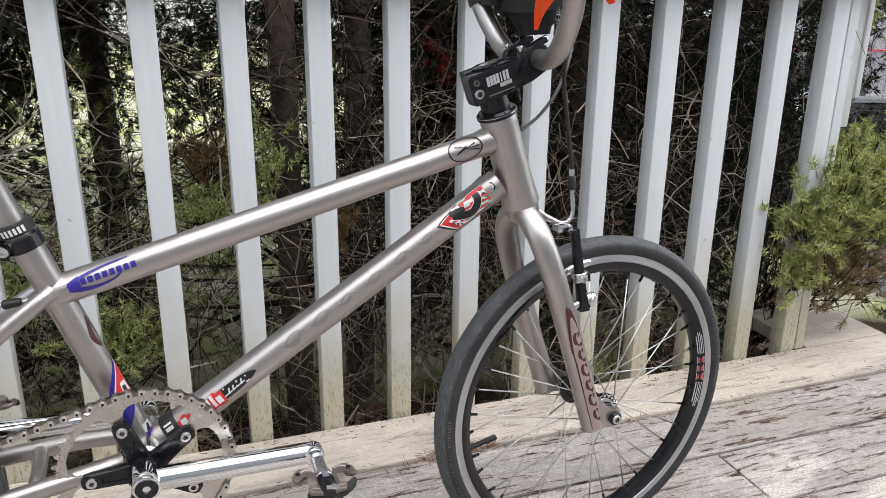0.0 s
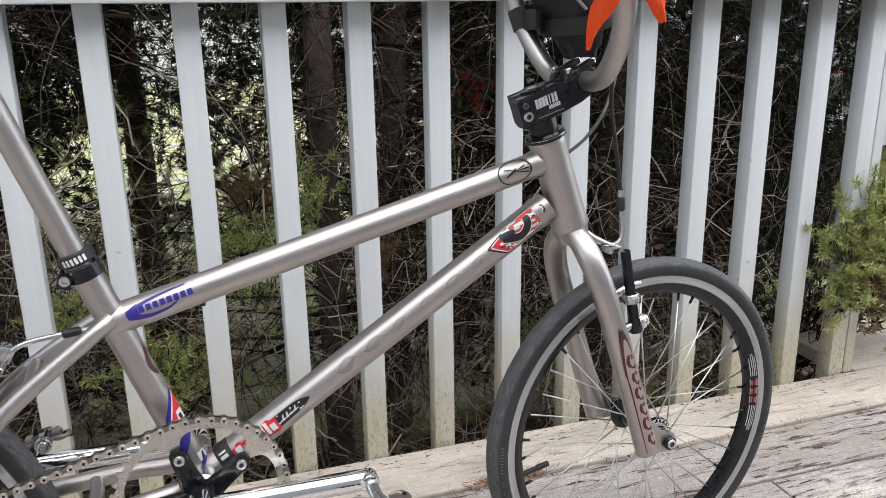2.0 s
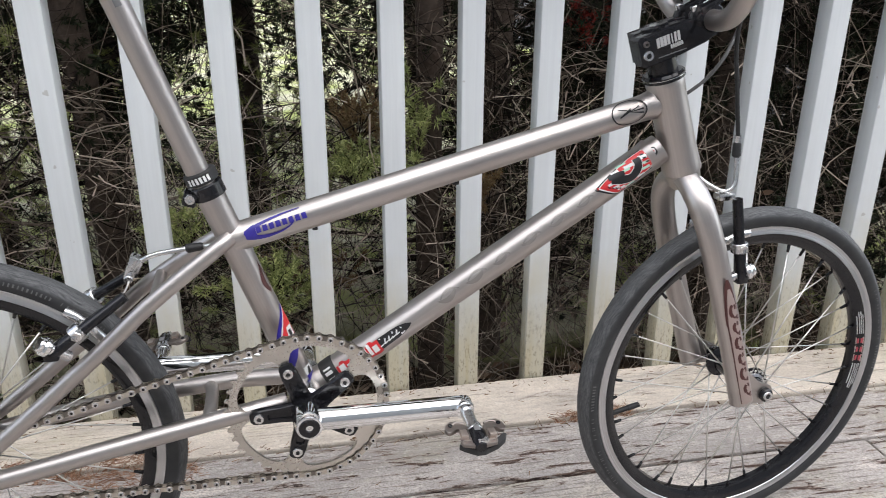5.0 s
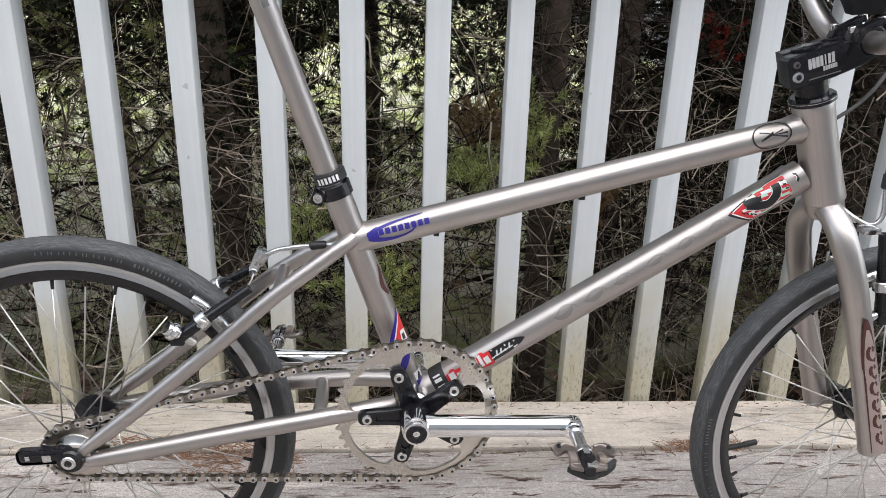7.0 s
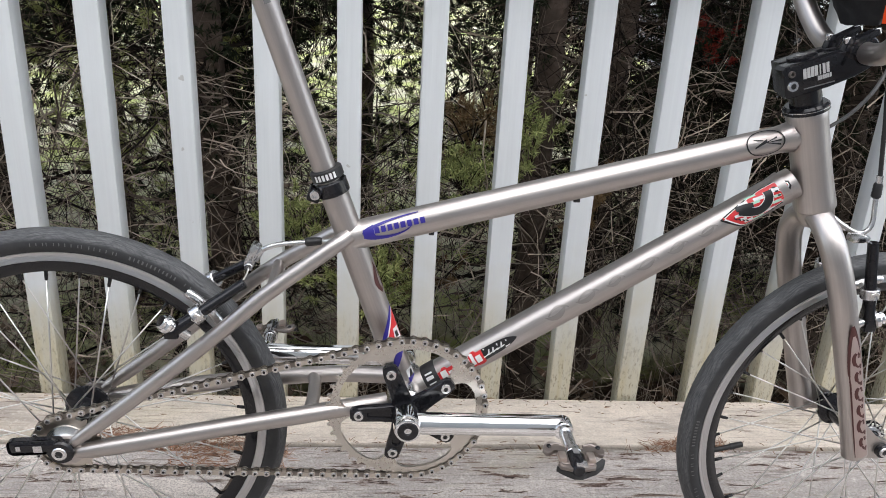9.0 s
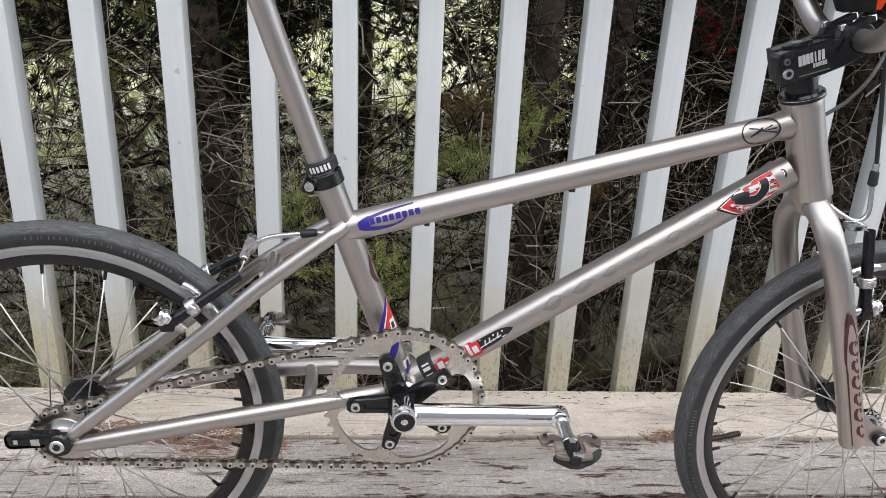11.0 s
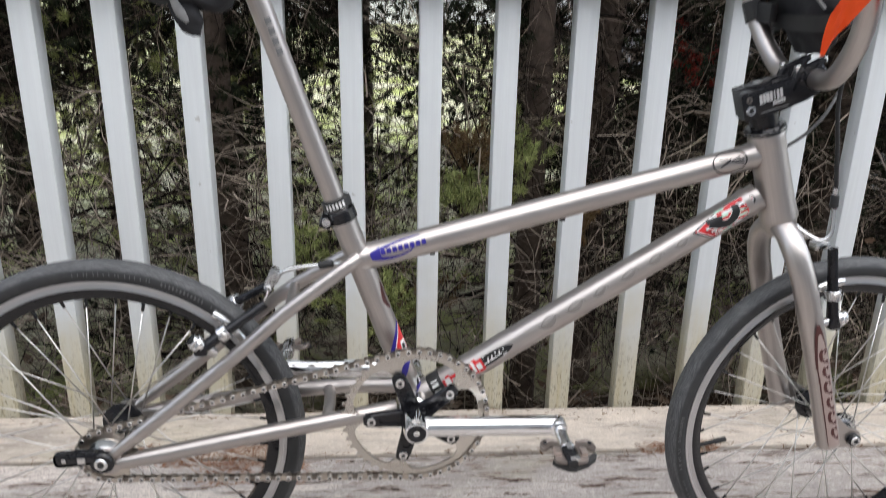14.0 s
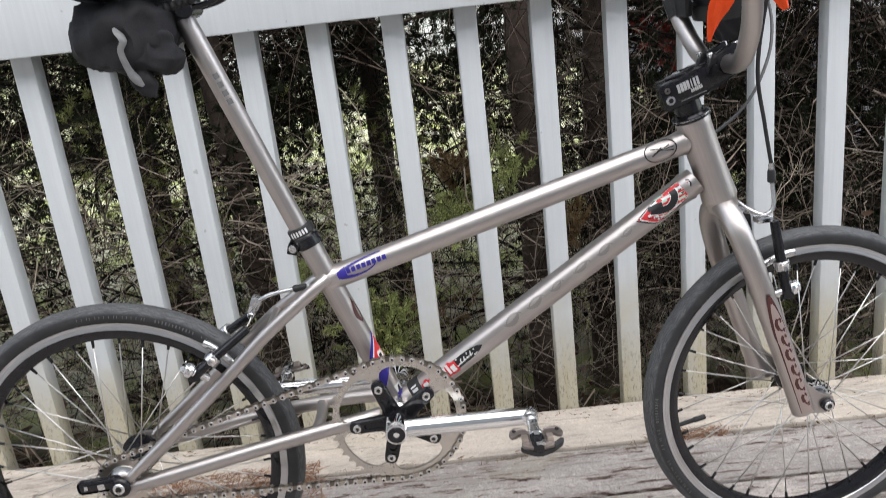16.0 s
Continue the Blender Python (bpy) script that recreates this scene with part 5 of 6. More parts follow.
for k in range(6):
    a, big = 0.036 + 0.0230 * k, (1.0, 0.72, 0.95, 0.78, 1.0, 0.7)[k]
    bowl = [(a + 0.0088 * big * math.cos(t), 0.06 - 0.30 * big * math.sin(t)) for t in [radians(d) for d in range(-10, 196, 25)]]
    stroke(bm, p0, p1, 0.0151, bowl[2:-1], 0.0042, 0.0006, 0)
    stroke(bm, p0, p1, 0.0151, [bowl[-1], (a - 0.006, 0.20), (a - 0.002, 0.15 + 0.05 * (k % 3))], 0.0026, 0.0007, 0)
    stroke(bm, p0, p1, 0.0151, [bowl[2], (a + 0.0095, 0.10), (a + 0.0075, 0.27), (a + 0.0125, 0.24 - 0.06 * (k % 2))], 0.0024, 0.0007, 0)
part("leg_mark", bm, [MAROON, PINKISH], fork, "maroon drop mark with looping script shapes")

# headset, stem
bm = B()
tube(bm, [HEAD_TOP + AXIS * t for t in (0.0, 0.001, 0.006, 0.0085)], [0.0225, 0.0238, 0.0236, 0.021], 32)
tube(bm, [HEAD_TOP + AXIS * t for t in (0.0085, 0.030)], 0.0165, 28)
headset = part("headset", bm, BLACK_ALLOY, bicycle, "black headset and spacer", at=STEER)
bm = B()
tube(bm, [HEAD_TOP + AXIS * t for t in (0.0040, 0.0046)], 0.0240, 32)
part("ring", bm, ALLOY, headset)
STEM_C = HEAD_TOP + AXIS * 0.040
fwd = Vector((AXIS.z, 0, -AXIS.x))
TILT_STEM = Matrix.Rotation(-math.atan2(AXIS.x * -1, AXIS.z) + radians(2), 3, "Y")
def stem_at(f, a, w=0.0):
    return STEM_C + fwd * f + AXIS * a + Vector((0, -w, 0))
def stem_block(bm, prof, w0, w1, ease=0.0016):
    """A forged block: one outline in the stem's plane, from w0 to w1 across, with eased rims."""
    cf, ca = sum(f for f, _ in prof) / len(prof), sum(a for _, a in prof) / len(prof)
    rings = []
    for w, k in ((w0, 0.93), (w0 + ease, 1.0), (w1 - ease, 1.0), (w1, 0.93)):
        rings.append([bm.verts.new(stem_at(cf + (f - cf) * k, ca + (a - ca) * k, w)) for f, a in prof])
    for r0, r1 in zip(rings, rings[1:]):
        for i in range(len(prof)):
            bm.faces.new((r0[i], r0[(i + 1) % len(prof)], r1[(i + 1) % len(prof)], r1[i]))
    bm.faces.new(rings[0])
    bm.faces.new(rings[-1][::-1])
    return bm


STEM_SIDE = [(-0.0325, -0.012), (-0.030, -0.0150), (0.014, -0.0150), (0.046, -0.0125), (0.070, -0.006), (0.074, 0.003), (0.068, 0.009), (0.048, 0.011), (0.040, 0.0165), (0.026, 0.0180), (-0.029, 0.0185), (-0.0325, 0.0155)]
stem = part("stem", stem_block(B(), STEM_SIDE, 0.0015, 0.0205), BLACK_ALLOY, bicycle, "black forged stem with pale bars of print", at=STEER)
part("clamp_half", stem_block(B(), [(max(f, -0.0235), a) for f, a in STEM_SIDE], -0.0205, -0.0012), BLACK_ALLOY, stem)
bm = B()
tube(bm, [STEM_C + AXIS * t for t in (0.0175, 0.0200, 0.0206)], [0.0150, 0.0150, 0.0136], 28)
part("steerer_cap", bm, BLACK_ALLOY, stem)
bm = B()
lathe_at = STEM_C + AXIS * 0.0207
tube(bm, [lathe_at, lathe_at + AXIS * 0.0006], 0.0060, 6)
part("cap_bolt", bm, ALLOY, stem)
bm = B()
for k, wide in enumerate((0.0034, 0.0034, 0.0036, 0.0032, 0.0014, 0.0028, 0.0030)):
    box(bm, stem_at(-0.0105 + 0.0042 * k, 0.0065, 0.0207), (wide, 0.0005, 0.0105), 0, TILT_STEM)
for k in range(6):
    box(bm, stem_at(0.0040 + 0.0026 * k, -0.0020, 0.0207), (0.0020, 0.0005, 0.0044), 0, TILT_STEM)
part("print", bm, PALE_PRINT, stem)
bm = B()
box(bm, stem_at(0.004, -0.0095, 0.0207), (0.034, 0.0005, 0.0011), 0, TILT_STEM)
part("edge_line", bm, GREY_PRINT, stem)
for f, a, r, mat in ((-0.0245, -0.0025, 0.0058, ALLOY), (-0.0245, 0.0100, 0.0036, WORN_STEEL)):
    bm = B()
    c = stem_at(f, a, 0.0)
    lathe(bm, [(0.0, -0.0205), (r * 0.45, -0.0205), (r * 0.5, -0.0226), (r * 0.9, -0.0226), (r, -0.0216), (r, -0.018)], 24, "y", False, c)
    bolt = part("bolt", bm, mat, stem)
    # black plug stands for the shade inside the bolt's hex recess
    bm = B()
    knob(bm, stem_at(f, a, 0.0200), stem_at(f, a, 0.0210), r * 0.44, 6)
    part("socket", bm, BLACK_PLASTIC, stem)
BAR_C = stem_at(0.0575, 0.0095)
for w in (-0.0150, 0.0150):
    bm = B()
    knob(bm, BAR_C + Vector((0, -w - 0.0055, 0)), BAR_C + Vector((0, -w + 0.0055, 0)), 0.0168, 20)
    box(bm, BAR_C + AXIS * 0.0135 - fwd * 0.001 + Vector((0, -w, 0)), (0.036, 0.011, 0.007), 0.002, TILT_STEM @ Matrix.Rotation(radians(-10), 3, "Y"))
    box(bm, BAR_C + AXIS * 0.0045 - fwd * 0.0205 + Vector((0, -w, 0)), (0.008, 0.011, 0.030), 0.002, TILT_STEM @ Matrix.Rotation(radians(34), 3, "Y"))
    cap = part("bar_cap", bm, BLACK_ALLOY, stem)
    for f in (-0.0165, 0.0165):
        bm = B()
        q = BAR_C + fwd * f + Vector((0, -w, 0))
        knob(bm, q + AXIS * 0.013, q + AXIS * 0.0195, 0.0040, 12)
        part("bolt", bm, ALLOY, stem)

# handlebar
def bar_at(w, a, f=0.0):
    return BAR_C + Vector((0, -w, 0)) + AXIS * a + fwd * (f + 0.12 * a)
half_bar = [(0.0, 0.0), (0.036, -0.001), (0.062, 0.010), (0.090, 0.040), (0.107, 0.072), (0.119, 0.110), (0.138, 0.165), (0.150, 0.200), (0.176, 0.226), (0.23, 0.228), (0.36, 0.224)]
line = curve_points([bar_at(-w, a) for w, a in half_bar[:0:-1]] + [bar_at(w, a) for w, a in half_bar], 5)
handlebar = part("handlebar", tube(B(), line, 0.0113, 20), TITANIUM, bicycle, "tall titanium handlebar with a crossbar", at=STEER)
part("crossbar", bar(bar_at(-0.128, 0.139), bar_at(0.128, 0.139), 0.0108, 18), TITANIUM, handlebar)
for side in (1, -1):
    part("clamp", bar(bar_at(side * 0.088, 0.139), bar_at(side * 0.104, 0.139), 0.0138, 18), BLACK_PLASTIC, handlebar)
for side in (1, -1):
    bm = B()
    tube(bm, [bar_at(side * w, 0.228 - 0.03 * (w - 0.23)) for w in (0.245, 0.247, 0.355, 0.364, 0.366)], [0.0165, 0.0165, 0.0160, 0.0185, 0.014], 20)
    part("grip", bm, BLACK_PLASTIC, handlebar, "black rubber grip")
    bm = B()
    tube(bm, [bar_at(side * 0.205, 0.228), bar_at(side * 0.228, 0.228)], 0.0165, 18)
    tube(bm, curve_points([bar_at(side * 0.216, 0.222, 0.014), bar_at(side * 0.224, 0.204, 0.030), bar_at(side * 0.238, 0.196, 0.040)], 4), 0.008, 12)
    tube(bm, curve_points([bar_at(side * 0.222, 0.200, 0.034), bar_at(side * 0.25, 0.190, 0.048), bar_at(side * 0.30, 0.182, 0.056), bar_at(side * 0.325, 0.170, 0.062)], 5), [0.006] * 10 + [0.0075] * 6, 10)
    part("brake_lever", bm, BLACK_ALLOY if side < 0 else material("red_anodised", (0.10, 0.012, 0.015), 0.3, 0.6), handlebar)

# crankset
CR = BB + Vector((0, -0.043, 0.0024))
teeth = 44
bm = B()
outer, inner = [], []
steps = teeth * 8
for k in range(steps):
    a = 2 * math.pi * k / steps
    ph = (k % 8) / 8
    r = 0.0862 + (0.0052 * max(0.0, math.cos(2 * math.pi * (ph - 0.5))) ** 0.7 if 0.25 < ph < 0.75 else 0.0)
    dip = 0.0
    for j in range(5):
        dlt = (a - (1.9275 + j * 2 * math.pi / 5) + math.pi) % (2 * math.pi) - math.pi
        dip = max(dip, 0.0235 * math.exp(-((dlt / 0.095) ** 2)) + 0.0075 * math.exp(-((dlt / 0.21) ** 2)))
    ri = 0.0788 - dip
    outer.append((r * math.cos(a), r * math.sin(a)))
    inner.append((ri * math.cos(a), ri * math.sin(a)))
lv = [[bm.verts.new((CR.x + x, CR.y + dy, CR.z + z)) for x, z in loop] for loop, dy in ((outer, -0.0012), (inner, -0.0018), (inner, 0.0018), (outer, 0.0012))]
for i in range(4):
    a, b = lv[i], lv[(i + 1) % 4]
    for k in range(steps):
        bm.faces.new((a[k], a[(k + 1) % steps], b[(k + 1) % steps], b[k]))
crankset = part("chainring", bm, RING_METAL, bicycle, "large dull silver toothed chainring")
bm = B()
for j in range(5):
    a = 1.9275 + j * 2 * math.pi / 5
    e, n = Vector((math.cos(a), 0, math.sin(a))), Vector((-math.sin(a), 0, math.cos(a)))
    c = CR + Vector((0, -0.0055, 0))
    pts = []
    for s, h in ((0.006, 0.0125), (0.030, 0.0100), (0.052, 0.0092), (0.0605, 0.0078), (0.0635, 0.004)):
        pts.append((s, h))
    lo = [c + e * s + n * h for s, h in pts] + [c + e * s - n * h for s, h in pts[::-1]]
    rim0 = [bm.verts.new(p + Vector((0, 0.004, 0))) for p in lo]
    rim1 = [bm.verts.new(p + Vector((0, -0.0015, 0))) for p in lo]
    mid = c + e * 0.034
    rim2 = [bm.verts.new(mid + (p - mid) * 0.88 + Vector((0, -0.003, 0))) for p in lo]
    rim3 = [bm.verts.new(c + e * 0.028 + (p - c - e * 0.034) * 0.55 + Vector((0, -0.003, 0))) for p in lo]
    rim4 = [bm.verts.new(c + e * 0.028 + (p - c - e * 0.034) * 0.50 + Vector((0, -0.0005, 0))) for p in lo]
    for r0, r1 in ((rim0, rim1), (rim1, rim2), (rim2, rim3), (rim3, rim4)):
        for i in range(len(lo)):
            bm.faces.new((r0[i], r0[(i + 1) % len(lo)], r1[(i + 1) % len(lo)], r1[i]))
    bm.faces.new(rim4)
    bm.faces.new(rim0[::-1])
tube(bm, [CR + Vector((0, 0.004, 0)), CR + Vector((0, -0.026, 0))], 0.0175, 32)
spider = part("spider", bm, BLACK_ALLOY, bicycle, "black five-armed spider")
for j in range(5):
    a = 1.9275 + j * 2 * math.pi / 5
    c = CR + 0.0536 * Vector((math.cos(a), 0, math.sin(a)))
    bm = B()
    lathe(bm, [(0.0, -0.0096), (0.0024, -0.0096), (0.0026, -0.0112), (0.0052, -0.0112), (0.0058, -0.0100), (0.0058, -0.006)], 20, "y", False, c)
    bolt = part("bolt", bm, ALLOY, spider)
    # black six-sided plug in place of the shade down the bolt hole
    bm = B()
    knob(bm, c + Vector((0, -0.0090, 0)), c + Vector((0, -0.0101, 0)), 0.0025, 6)
    part("socket", bm, BLACK_PLASTIC, bolt)
ARM = Vector((math.cos(radians(-1.2)), 0, math.sin(radians(-1.2)))) * 0.172
for side in (1, -1):
    c = P(0.3722, 0.0478, 0.075) if side > 0 else P(0.3722, 0.0430, -0.078)
    e = c + ARM * side
    bm = B()
    tube(bm, [c, c + (e - c) * 0.06, c + (e - c) * 0.94, e], [0.0118, 0.0122, 0.0118, 0.0112], 32)
    tube(bm, [c + Vector((0, t * side, 0)) for t in (0.014, 0.010, -0.006, -0.0135, -0.0155, -0.0160)], [0.0150, 0.0160, 0.0156, 0.0146, 0.0138, 0.0126], 36)
    tube(bm, [e + Vector((0, t * side, 0)) for t in (0.0100, 0.0085, 0.004, -0.010, -0.0118, -0.0125)], [0.004, 0.0085, 0.0112, 0.0112, 0.0102, 0.0085], 28)
    arm = part("crank_arm", bm, CHROME, bicycle, "chromed tubular crank arm")
    bm = B()
    lathe(bm, [(0.0, -0.0150 * side), (0.0035, -0.0150 * side), (0.0042, -0.0172 * side), (0.0108, -0.0172 * side), (0.0115, -0.0160 * side)], 30, "y", False, c)
    cap = part("cap", bm, BLACK_ALLOY, arm)
    # pedal
    m = Matrix.Translation(e + Vector((0.001, -0.0165 * side, -0.001))) @ Matrix.Rotation(radians(3 if side > 0 else -12), 4, "Y") @ Matrix.Scale(0.93, 4)
    bm = B()
    tube(bm, [(0, -0.012 * side, 0), (0, -0.028 * side, 0), (0, -0.030 * side, 0), (0, -0.060 * side, 0), (0, -0.068 * side, 0)], [0.0070, 0.0072, 0.0098, 0.0094, 0.006], 20)
    pedal = part("pedal", bm, BLACK_ALLOY, bicycle, "dark clip-in pedal with worn grey bindings", at=m)
    bm = B()
    knob(bm, (0, 0.0045 * side, 0), (0, -0.0290 * side, 0), 0.0078, 12)
    part("axle", bm, ALLOY, pedal)
    def slab(outline, z0, z1, slope=0.0):
        """A flat plate from an outline of (ahead, outwards), thick from z0 to z1."""
        bm = B()
        lo = [bm.verts.new((x, -y * side, z0 + slope * (y - 0.045))) for x, y in outline]
        hi = [bm.verts.new((x, -y * side, z1 + slope * (y - 0.045))) for x, y in outline]
        bm.faces.new(lo)
        bm.faces.new(hi[::-1])
        for k in range(len(lo)):
            bm.faces.new((lo[k], hi[k], hi[(k + 1) % len(lo)], lo[(k + 1) % len(lo)]))
        bmesh.ops.bevel(bm, geom=bm.edges[:], offset=0.0008, segments=1, affect="EDGES", clamp_overlap=True)
        return bm
    for s in (1, -1):
        wing = [(0.009, 0.034), (0.016, 0.030), (0.020, 0.024), (0.028, 0.024), (0.034, 0.030), (0.036, 0.038), (0.033, 0.044), (0.027, 0.043), (0.024, 0.038), (0.019, 0.038), (0.018, 0.046), (0.021, 0.054), (0.018, 0.060), (0.009, 0.060)]
        part("binding", slab([(x * s, y) for x, y in wing], 0.001, 0.006, -0.10), WORN_STEEL, pedal)
        bm = B()
        box(bm, (0.0165 * s, -0.050 * side, 0.0065), (0.009, 0.014, 0.006), 0.002)
        part("claw", bm, PALE_CLAW, pedal)
        bm = B()
        tube(bm, curve_points([(0.012 * s, -0.030 * side, 0.006), (0.020 * s, -0.028 * side, 0.007), (0.027 * s, -0.031 * side, 0.006), (0.031 * s, -0.038 * side, 0.003)], 4), 0.0022, 8)
        part("spring", bm, WORN_STEEL, pedal)
        bm = B()
        knob(bm, (0.0285 * s, -0.0325 * side, 0.0045), (0.0285 * s, -0.0325 * side, 0.0085), 0.0028, 10)
        part("screw", bm, BLACK_ALLOY, pedal)
    cage = [(-0.020, 0.054), (-0.012, 0.057), (0.014, 0.057), (0.024, 0.050), (0.032, 0.043), (0.036, 0.045), (0.033, 0.052), (0.022, 0.061), (0.011, 0.064), (0.006, 0.068), (-0.004, 0.068), (-0.009, 0.064), (-0.018, 0.061), (-0.023, 0.057)]
    part("cage", slab(cage, -0.006, 0.001, -0.22), BLACK_PLASTIC, pedal)
    toe = [(-0.022, 0.057), (-0.010, 0.053), (0.010, 0.053), (0.022, 0.057), (0.020, 0.063), (0.008, 0.066), (-0.008, 0.066), (-0.020, 0.063)]
    part("toe_plate", slab(toe, 0.001, 0.0055, -0.15), WORN_STEEL, pedal)
    bm = B()
    box(bm, (0.003, -0.062 * side, 0.0062), (0.013, 0.009, 0.004), 0.0015)
    part("plate", bm, ALLOY, pedal)
    bm = B()
    box(bm, (0.0, -0.043 * side, 0.0102), (0.007, 0.010, 0.0008), 0.0002)
    part("mark", bm, GREY_PRINT, pedal)
    bm = B()
    tube(bm, [(0, -0.0290 * side, 0), (0, -0.0300 * side, 0), (0, -0.0380 * side, 0), (0, -0.0390 * side, 0)], [0.0085, 0.0103, 0.0103, 0.0095], 20)
    part("sleeve", bm, ALLOY, pedal)

# rear cog and chain
CW = -0.043
bm = B()
loop = []
for k in range(17 * 8):
    ph = (k % 8) / 8
    r = 0.0322 + (0.0050 * max(0.0, math.cos(2 * math.pi * (ph - 0.5))) if 0.25 < ph < 0.75 else 0.0)
    a = 2 * math.pi * k / (17 * 8)
    loop.append((r * math.cos(a), r * math.sin(a)))
plate(bm, loop, 0.0024, CW - 0.0012)
cog = part("cog", bm, CHAIN_STEEL, bicycle, "small steel rear cog")
bm = B()
lathe(bm, [(0.010, -0.052), (0.0150, -0.052), (0.0200, -0.047), (0.0235, -0.046), (0.0245, -0.040), (0.0245, -0.033), (0.018, -0.030)], 36)
part("freewheel", bm, ALLOY, cog)
r1, r2 = 0.0890, 0.0346
D = Vector((CR.x, CR.z))
dist, ang = D.length, math.atan2(D.y, D.x)
off = math.acos((r2 - r1) / dist)
up_a, dn_a = ang + off, ang - off
path = []
def arc_pts(c, r, a0, a1, n=80):
    return [(c[0] + r * math.cos(a0 + (a1 - a0) * k / n), c[1] + r * math.sin(a0 + (a1 - a0) * k / n)) for k in range(n + 1)]
# over the top of the ring, round its front, back along the bottom, round the cog
path += arc_pts((CR.x, CR.z), r1, up_a, dn_a)
path += arc_pts((0, 0), r2, dn_a, up_a - 2 * math.pi)
path.append(path[0])
path = np.array(path)
seglen = np.linalg.norm(np.diff(path, axis=0), axis=1)
total = seglen.sum()
links = 2 * round(total / 0.0127 / 2)
cum = np.concatenate([[0], np.cumsum(seglen)])
pins = []
for k in range(links):
    s = (total * k / links + 0.002) % total
    pins.append(Vector((np.interp(s, cum, path[:, 0]), 0, np.interp(s, cum, path[:, 1]))))
bm = B()
for k in range(links):
    a, b = pins[k], pins[(k + 1) % links]
    d = (b - a).normalized()
    n = Vector((-d.z, 0, d.x))
    outerlink = k % 2 == 0
    first = len(bm.faces)
    for y in ((-0.0038, 0.0030) if outerlink else (-0.0027, 0.0019)):
        shape = []
        for t, h in ((-0.0040, 0.0), (-0.0032, 0.0030), (0.0, 0.0044), (0.0045, 0.0027), (0.0082, 0.0027), (0.0127, 0.0044), (0.0159, 0.0030), (0.0167, 0.0)):
            shape.append((t, h))
        full = shape + [(t, -h) for t, h in shape[-2:0:-1]]
        v0 = [bm.verts.new(a + d * t + n * h + Vector((0, CW + y, 0))) for t, h in full]
        v1 = [bm.verts.new(v.co + Vector((0, 0.0009, 0))) for v in v0]
        bm.faces.new(v0)
        bm.faces.new(v1[::-1])
        for i in range(len(full)):
            bm.faces.new((v0[i], v1[i], v1[(i + 1) % len(full)], v0[(i + 1) % len(full)]))
    # inner plates get the darker steel that stands for shade between the links
    if not outerlink:
        bm.faces.ensure_lookup_table()
        for fc in bm.faces[first:]:
            fc.material_index = 3
    n0 = len(bm.faces)
    tube(bm, [a + Vector((0, CW - t, 0)) for t in (0.0050, 0.0047, 0.0038, -0.0042)], [0.0026, 0.0031, 0.0033, 0.0020], 12)
    bm.faces.ensure_lookup_table()
    for fc in bm.faces[n0:]:
        fc.material_index = 1
    n0 = len(bm.faces)
    tube(bm, [a + Vector((0, CW - t, 0)) for t in (0.00525, 0.0045)], 0.0015, 8)
    bm.faces.ensure_lookup_table()
    for fc in bm.faces[n0:]:
        fc.material_index = 2
    tube(bm, [a + Vector((0, CW - 0.0020, 0)), a + Vector((0, CW + 0.0020, 0))], 0.0038, 8)
part("chain", bm, [CHAIN_STEEL, ALLOY, BLACK_ALLOY, SHADED_STEEL], bicycle, "worn bare steel roller chain", smooth=False)

# chain tensioner at the rear dropout
bm = B()
turn = Matrix.Rotation(radians(-3), 3, "Y")
box(bm, P(-0.026, 0.0095, 0.0620), (0.058, 0.008, 0.0185), 0.0075, turn, 4)
box(bm, P(-0.026, 0.0095, 0.0665), (0.040, 0.0025, 0.0085), 0.001, turn)
tens = part("chain_tensioner", bm, BLACK_ALLOY, bicycle, "black chain tensioner")
bm = B()
box(bm, P(-0.022, 0.0095, 0.0682), (0.0095, 0.0015, 0.0085), 0.0007, turn)
box(bm, P(-0.042, 0.0100, 0.0682), (0.0050, 0.0015, 0.0060), 0.0007, turn)
part("bolt", bm, ALLOY, tens)


